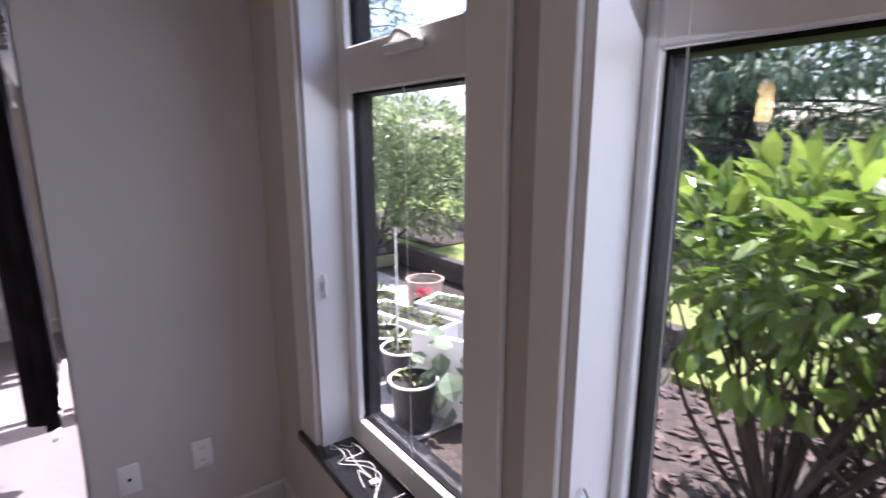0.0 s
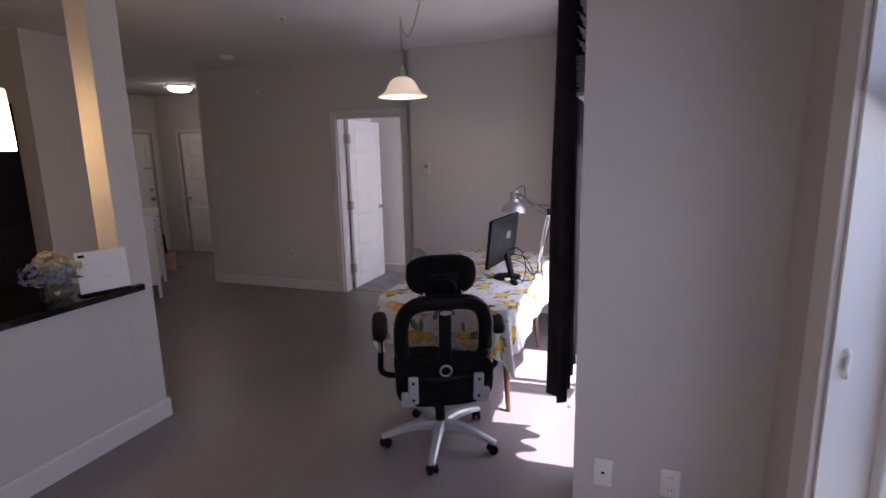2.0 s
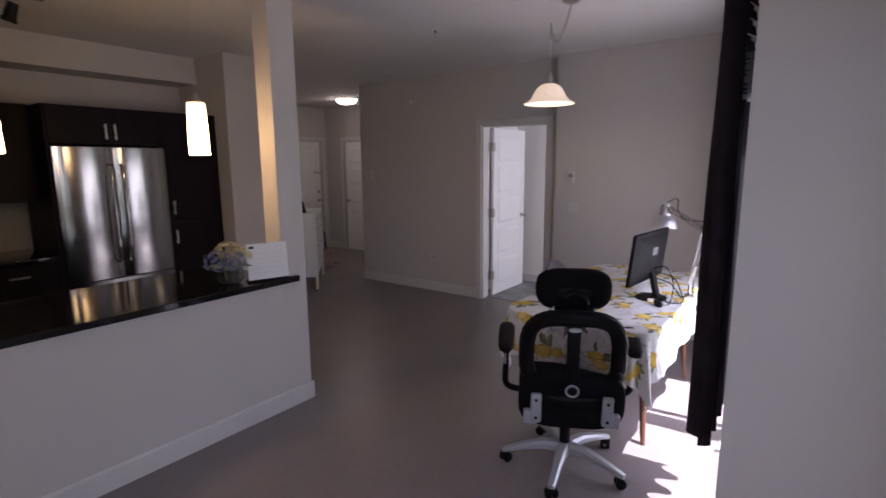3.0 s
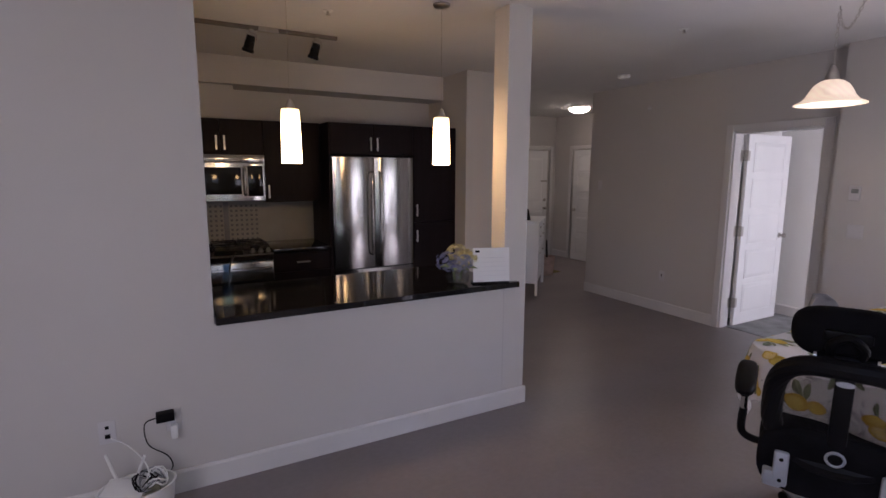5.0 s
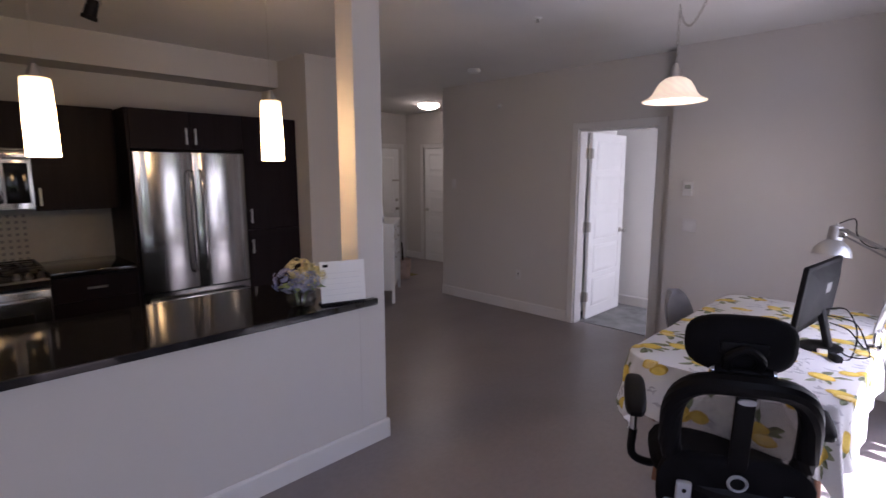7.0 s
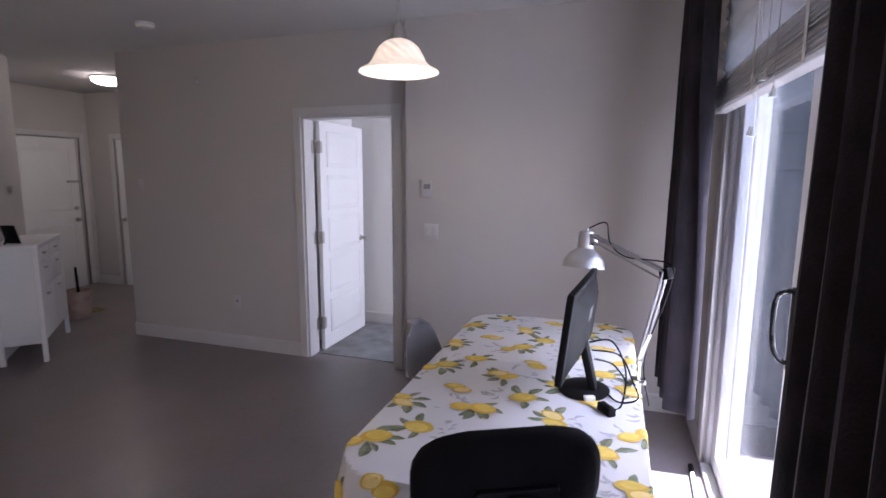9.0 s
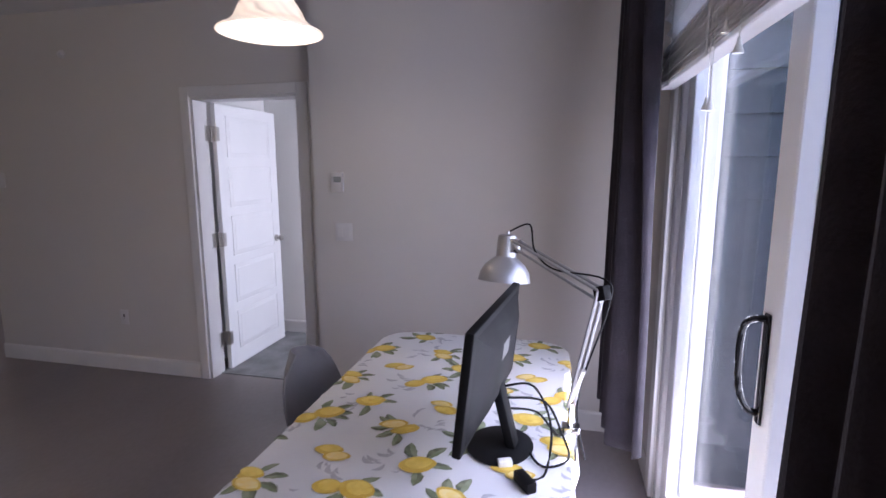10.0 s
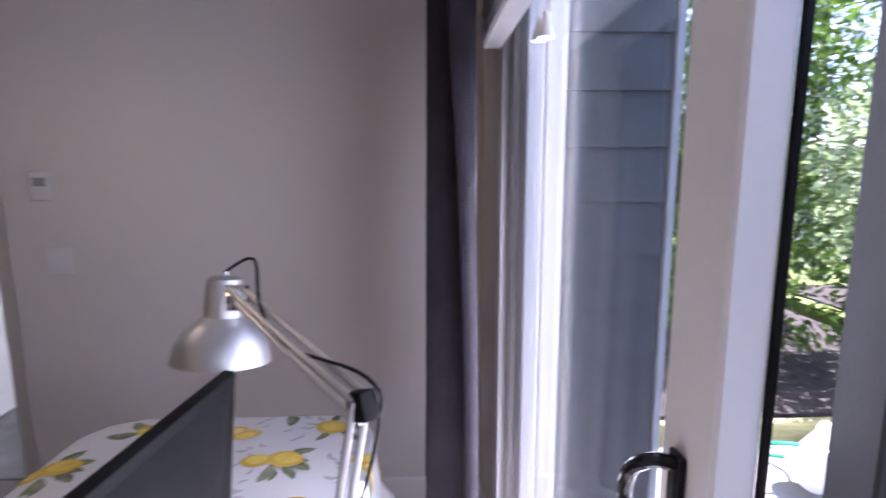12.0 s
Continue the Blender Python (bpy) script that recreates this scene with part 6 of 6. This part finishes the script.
# leaf litter below it
rr = np.random.RandomState(3)
V, F = [], []
for k in range(1500):
    x, y = 1.75 + 2.9 * rr.rand(), 0.0 + 3.0 * rr.rand()
    a, l = rr.rand() * 6.3, 0.03 + 0.05 * rr.rand()
    c, s = math.cos(a) * l, math.sin(a) * l
    z = GZ - 0.012 + 0.012 * rr.rand()
    o = len(V)
    V += [(x - c, y - s, z), (x - s * 0.35, y + c * 0.35, z + 0.02 * rr.rand()), (x + c, y + s, z + 0.015 * rr.rand()), (x + s * 0.35, y - c * 0.35, z + 0.02 * rr.rand())]
    F.append((o, o + 1, o + 2, o + 3))
me = bpy.data.meshes.new("leaf_litter")
me.from_pydata(V, [], F)
me.materials.append(LITTER)
tagged(new("leaf_litter", me), "dry brown leaves scattered on the mulch", "leaf litter", kind="stuff")


def shrub(name, blobs, count, length, ratio, material, label, seed, root, category="shrub", up=0.5, droop=0.3, shell=0.6):
    s = thing(name, label, category, (0, 0, 0))
    rng = random.Random(seed)
    tips = [(b[0][0] + rng.uniform(-0.5, 0.5) * b[1][0], b[0][1] + rng.uniform(-0.5, 0.5) * b[1][1], b[0][2]) for b in blobs for _ in range(3)]
    part("stem", branches(root, tips, 0.025, seed), BARK, s)
    part("crown", leaves(blobs, count, length, ratio, seed, up=up, droop=droop, shell=shell), material, s)
    return s


shrub("garden_shrub", [((4.3, 7.3, 1.0), (0.9, 0.8, 0.75)), ((4.6, 6.6, 0.95), (0.6, 0.55, 0.65)), ((4.0, 7.4, 1.6), (0.8, 0.7, 0.65)), ((4.6, 6.7, 1.55), (0.6, 0.5, 0.55))], 7500, 0.08, 0.5, SHRUB, "pale leafy shrub beside the patio", 31, (4.3, 7.4, 0.05))
# hedge beyond the glass door
hb_ = []
rng = random.Random(13)
for i in range(12):
    hb_.append(((1.3 + 0.27 * i + rng.uniform(-0.1, 0.1), 8.6 + rng.uniform(-0.2, 0.3), 1.0 + 0.9 * (i % 3)), (0.6, 0.55, 0.75)))
shrub("laurel_hedge", hb_, 9000, 0.11, 0.4, LAUREL, "tall laurel hedge beyond the patio", 41, (2.6, 8.6, 0.05), "hedge")
shrub("low_shrub", [((2.0, 7.75, 0.75), (0.4, 0.35, 0.45)), ((2.6, 7.8, 0.85), (0.5, 0.4, 0.5)), ((3.2, 7.7, 0.6), (0.4, 0.35, 0.4))], 1500, 0.09, 0.45, LAUREL, "sunlit young laurel in front of the hedge", 43, (2.5, 7.8, 0.05))


def conifer(x, y, h, r, seed, label="dark cedar tree with drooping sprays"):
    t = thing("cedar_tree", label, "tree", (x, y, GZ), "cedars behind the garden")
    rng = random.Random(seed)
    part("trunk", tube([(0, 0, -0.1), (0.05, 0.03, h * 0.5), (0, 0, h * 0.97)], 0.2, 10, r2=0.03), BARK, t)
    blobs = []
    lim = bmesh.new()
    for k in range(46):
        z = 0.5 + (h - 0.7) * (k / 46) ** 1.05
        a = k * 2.4 + rng.uniform(-0.3, 0.3)
        q = r * (1 - (z / h) ** 1.4) * rng.uniform(0.75, 1.15) + 0.2
        e = Vector((q * math.cos(a), q * math.sin(a), z - 0.12 * q))
        tube([Vector((0, 0, z)), e * 0.5 + Vector((0, 0, z * 0.5 + 0.08)), e], 0.03, 5, lim, r2=0.006)
        for f in (0.55, 0.95):
            blobs.append((tuple(Vector((0, 0, z)).lerp(e, f)), (0.5 * q + 0.15, 0.5 * q + 0.15, 0.22)))
    part("limbs", lim, BARK, t)
    part("crown", leaves(blobs, 15000, 0.16, 0.22, seed, droop=1.1, up=-0.1, shell=0.25), CEDAR, t)
    return t


c0 = conifer(8.6, 4.6, 9.0, 2.3, 51)
for x, y, a, s in ((9.2, 7.2, 70, 1.05), (8.8, 2.2, 140, 0.95), (10.5, 9.6, 200, 0.8), (10.5, 5.9, 250, 1.2), (9.6, 0.0, 300, 1.1), (7.5, 13.2, 30, 0.8), (3.0, 12.6, 110, 0.9), (5.4, 13.4, 160, 0.95), (0.8, 12.2, 20, 0.9), (12, 12.5, 60, 0.75)):
    o = copy_thing(c0, pose(x, y, GZ, 0, 0, a))
    o.scale = (s, s, s)

# black iron fence
fe = thing("iron_fence", "black iron railing fence along the garden", "fence", (6.6, 2.0, GZ))
for z in (1.62, 1.53, 0.35):
    part("rail", boxm(-0.02, -6.0, z, 0.02, 5.4, z + 0.03), IRON, fe)
pk = mesh_of("picket", boxm(-0.008, -0.008, 0.05, 0.008, 0.008, 1.55), IRON, False)
for i in range(92):
    o = new("picket", pk)
    o.parent = fe
    o.location = (0, -5.9 + 0.122 * i, 0)
for y in (-5.95, -3.6, -1.2, 1.2, 3.6, 5.35):
    part("post", boxm(-0.03, y - 0.03, -0.03, 0.03, y + 0.03, 1.7), IRON, fe)
# slatted fence far off
sf = thing("slatted_fence", "dark grey slatted timber fence beyond the lawn", "fence", pose(8.6, 10.9, 0.12, 0, 0, -20))
sm = mesh_of("slat", boxm(-1.6, -0.012, 0.0, 1.6, 0.012, 0.085), mat("dark_grey_fence", (0.05, 0.055, 0.065), 0.7), False)
for i in range(14):
    o = new("slat", sm)
    o.parent = sf
    o.location = (0, 0, 0.1 + 0.1 * i)
for x in (-1.6, 0, 1.6):
    part("post", boxm(x - 0.05, 0.012, 0.0, x + 0.05, 0.1, 1.55), TIMBER, sf)

# low timber wall round the patio
tw = thing("timber_wall", "low dark timber retaining wall at the edge of the patio", "retaining wall", (4.42, 5.0, GZ))
for i in range(2):
    part("sleeper", boxm(-0.05, -1.9, 0.0 + 0.13 * i, 0.09, 2.1, 0.125 + 0.13 * i, bevel=0.008), TIMBER, tw)
te = thing("bed_edging", "pale weathered log edging along the hedge bed", "edging", (2.7, 7.0, GZ))
part("log", boxm(-1.5, -0.06, 0.0, 1.65, 0.0, 0.15, bevel=0.015), mat("pale_log", (0.3, 0.28, 0.12), 0.85, var=0.2, stretch=(1, 6, 6)), te)
# siding of the wall that juts out
sdw = thing("siding_wall", "blue-grey lap siding on the wall beside the glass door", "wall", (0.97, 5.95, GZ), kind="structure")
part("core", boxm(0.0, 0.02, 0.0, 0.42, 0.6, 2.9), SIDING, sdw)
for i in range(15):
    bm = bmesh.new()
    pr = [(0.0, 0.0), (-0.016, 0.002), (-0.004, 0.2), (0.0, 0.2)]
    e = [[bm.verts.new((x, 0.02 + p, 0.19 * i + q)) for p, q in pr] for x in (0.0, 0.42)]
    for k in range(4):
        bm.faces.new((e[0][k], e[0][(k + 1) % 4], e[1][(k + 1) % 4], e[1][k]))
    bm.faces.new(e[0])
    bm.faces.new(list(reversed(e[1])))
    part("board", bm, SIDING, sdw, smooth=False)
part("corner_board", boxm(0.42, -0.005, 0.0, 0.445, 0.1, 2.9), mat("grey_corner_board", (0.22, 0.25, 0.28), 0.6), sdw)
structure("outer_wall_bay", boxm(1.662, -1.5, GZ, 1.68, 0.6, 2.9), SIDING, "blue-grey siding outside the bay", "wall")

# pots and planters on the patio
BP = mat("black_nursery_pot", (0.012, 0.013, 0.015), 0.5, var=0.1)
pots("plant_pot", (2.52, 4.0, GZ), 0.135, 0.30, BP, "black nursery pot with a pale rim and a seedling", WHITEP, 26, 1)
pots("plant_pot", (2.58, 4.31, GZ), 0.14, 0.30, BP, "black nursery pot with a pale rim and leafy seedling", WHITEP, 26, 2)
pots("plant_pot", (2.33, 3.58, GZ), 0.14, 0.30, BP, "black nursery pot with a pale rim near the window", WHITEP, 14, 3)
pots("terracotta_pot", (3.62, 5.3, GZ), 0.19, 0.30, TERRA, "wide empty terracotta pot on the patio", None, 6, 4)
pots("terracotta_pot", (2.75, 5.05, GZ), 0.2, 0.28, TERRA, "wide terracotta bowl with a pale flower", None, 16, 5)
pots("plant_pot", (3.05, 5.2, GZ), 0.14, 0.26, BP, "dark pot with fresh yellow-green leaves", None, 50, 6)
rp = pots("flower_pot", (3.32, 4.88, GZ), 0.1, 0.24, BP, "black pot of bright pink flowers", None, 30, 7)
part("flowers", leaves([((0, 0, 0.31), (0.06, 0.06, 0.03))], 50, 0.035, 0.8, 12, up=0.9), mat("pink_petal", (0.6, 0.06, 0.12), 0.6, trans=0.2, rand=0.2), rp, "bright pink flowers")


def trough(m, l, w, h, label, seed):
    t = thing("planter_trough", label, "planter", m)
    bm = bmesh.new()
    box(bm, -w / 2, -l / 2, 0, w / 2, l / 2, 0.01)
    for a in ((-w / 2, -l / 2, w / 2, -l / 2 + 0.015), (-w / 2, l / 2 - 0.015, w / 2, l / 2), (-w / 2, -l / 2 + 0.015, -w / 2 + 0.015, l / 2 - 0.015), (w / 2 - 0.015, -l / 2 + 0.015, w / 2, l / 2 - 0.015)):
        box(bm, a[0], a[1], 0.01, a[2], a[3], h)
    part("tub", bm, WHITEP, t)
    bm = bmesh.new()
    for a in ((-w / 2 - 0.02, -l / 2 - 0.02, w / 2 + 0.02, -l / 2 + 0.016), (-w / 2 - 0.02, l / 2 - 0.016, w / 2 + 0.02, l / 2 + 0.02), (-w / 2 - 0.02, -l / 2 + 0.016, -w / 2 + 0.016, l / 2 - 0.016), (w / 2 - 0.016, -l / 2 + 0.016, w / 2 + 0.02, l / 2 - 0.016)):
        box(bm, a[0], a[1], h, a[2], a[3], h + 0.014)
    part("rim", bm, WHITEP, t)
    part("soil", boxm(-w / 2 + 0.016, -l / 2 + 0.016, 0.02, w / 2 - 0.016, l / 2 - 0.016, h - 0.03), SOIL, t)
    part("seedlings", leaves([((0, -l * 0.3 + l * 0.3 * k, h), (w * 0.35, 0.08, 0.05)) for k in range(3)], 90, 0.05, 0.45, seed, up=0.9), PALEG, t)
    return t


trough(pose(2.85, 4.42, GZ, 0, 0, 12), 0.78, 0.24, 0.33, "long white planter trough of seedlings", 14)
trough(pose(3.2, 4.3, GZ, 0, 0, 20), 0.5, 0.3, 0.38, "white planter tub with green seedlings", 15)
hp = thing("plant_stand", "white panel with broad pale squash leaves in front", "plant stand", pose(2.52, 3.56, GZ, 0, 0, 25))
part("panel", boxm(-0.02, -0.2, 0.0, 0.02, 0.2, 0.52, bevel=0.01), WHITEP, hp)
part("leaves", leaves([((-0.05, -0.05, 0.3), (0.1, 0.16, 0.25))], 22, 0.14, 0.85, 16, droop=1.2, up=0.0), mat("squash_leaf", (0.17, 0.23, 0.15), 0.55, trans=0.3, rand=0.2), hp, "broad pale green leaves")
sp_ = solid("garden_stake", tube([(0, 0, 0), (0.0, 0.0, 1.0)], 0.006, 6), WHITEP, "thin white garden stake in a pot", "stake", m=pose(2.52, 4.05, GZ + 0.1))
wp = thing("watering_pot", "white plastic pot lying beside a green hose", "pot", pose(2.46, 6.5, GZ + 0.01, 0, 0, 30))
part("pot", turn(lathe([(0, 0.0), (0.11, 0.0), (0.135, 0.24), (0.145, 0.25), (0.13, 0.25), (0.105, 0.012), (0, 0.012)], 24), pose(0, 0, 0.10, 38, 0, 0)), WHITEP, wp)
hs = thing("garden_hose", "teal garden hose looped on the patio", "hose", (2.4, 6.62, GZ + 0.012))
part("hose", tube(curve_pts([(1.2, 0.4, 0), (0.6, 0.55, 0), (0.1, 0.3, 0), (-0.15, 0.1, 0.1), (-0.1, -0.1, 0.25), (0.08, -0.1, 0.22), (0.1, 0.1, 0.05), (-0.2, 0.35, 0), (-0.8, 0.3, 0)], 60), 0.01, 8), mat("teal_hose", (0.02, 0.3, 0.2), 0.45), hs)

# patio pavers
pv = structure("patio", boxm(0.97, 3.44, GZ - 0.1, 4.37, 7.0, GZ - 0.012), SOIL, "concrete paver patio", "patio")
pm = mesh_of("paver", boxm(-0.297, -0.297, -0.03, 0.297, 0.297, 0.0, bevel=0.006, seg=1), PAVER, False)
rng = random.Random(2)
for i in range(6):
    for j in range(6):
        x, y = 1.27 + 0.6 * i, 3.75 + 0.6 * j
        if x > 4.2:
            continue
        o = new("paver", pm)
        o.parent = pv
        o.matrix_local = pose(x, y, GZ + rng.uniform(-0.003, 0.003), rng.uniform(-0.3, 0.3), rng.uniform(-0.3, 0.3), 0)
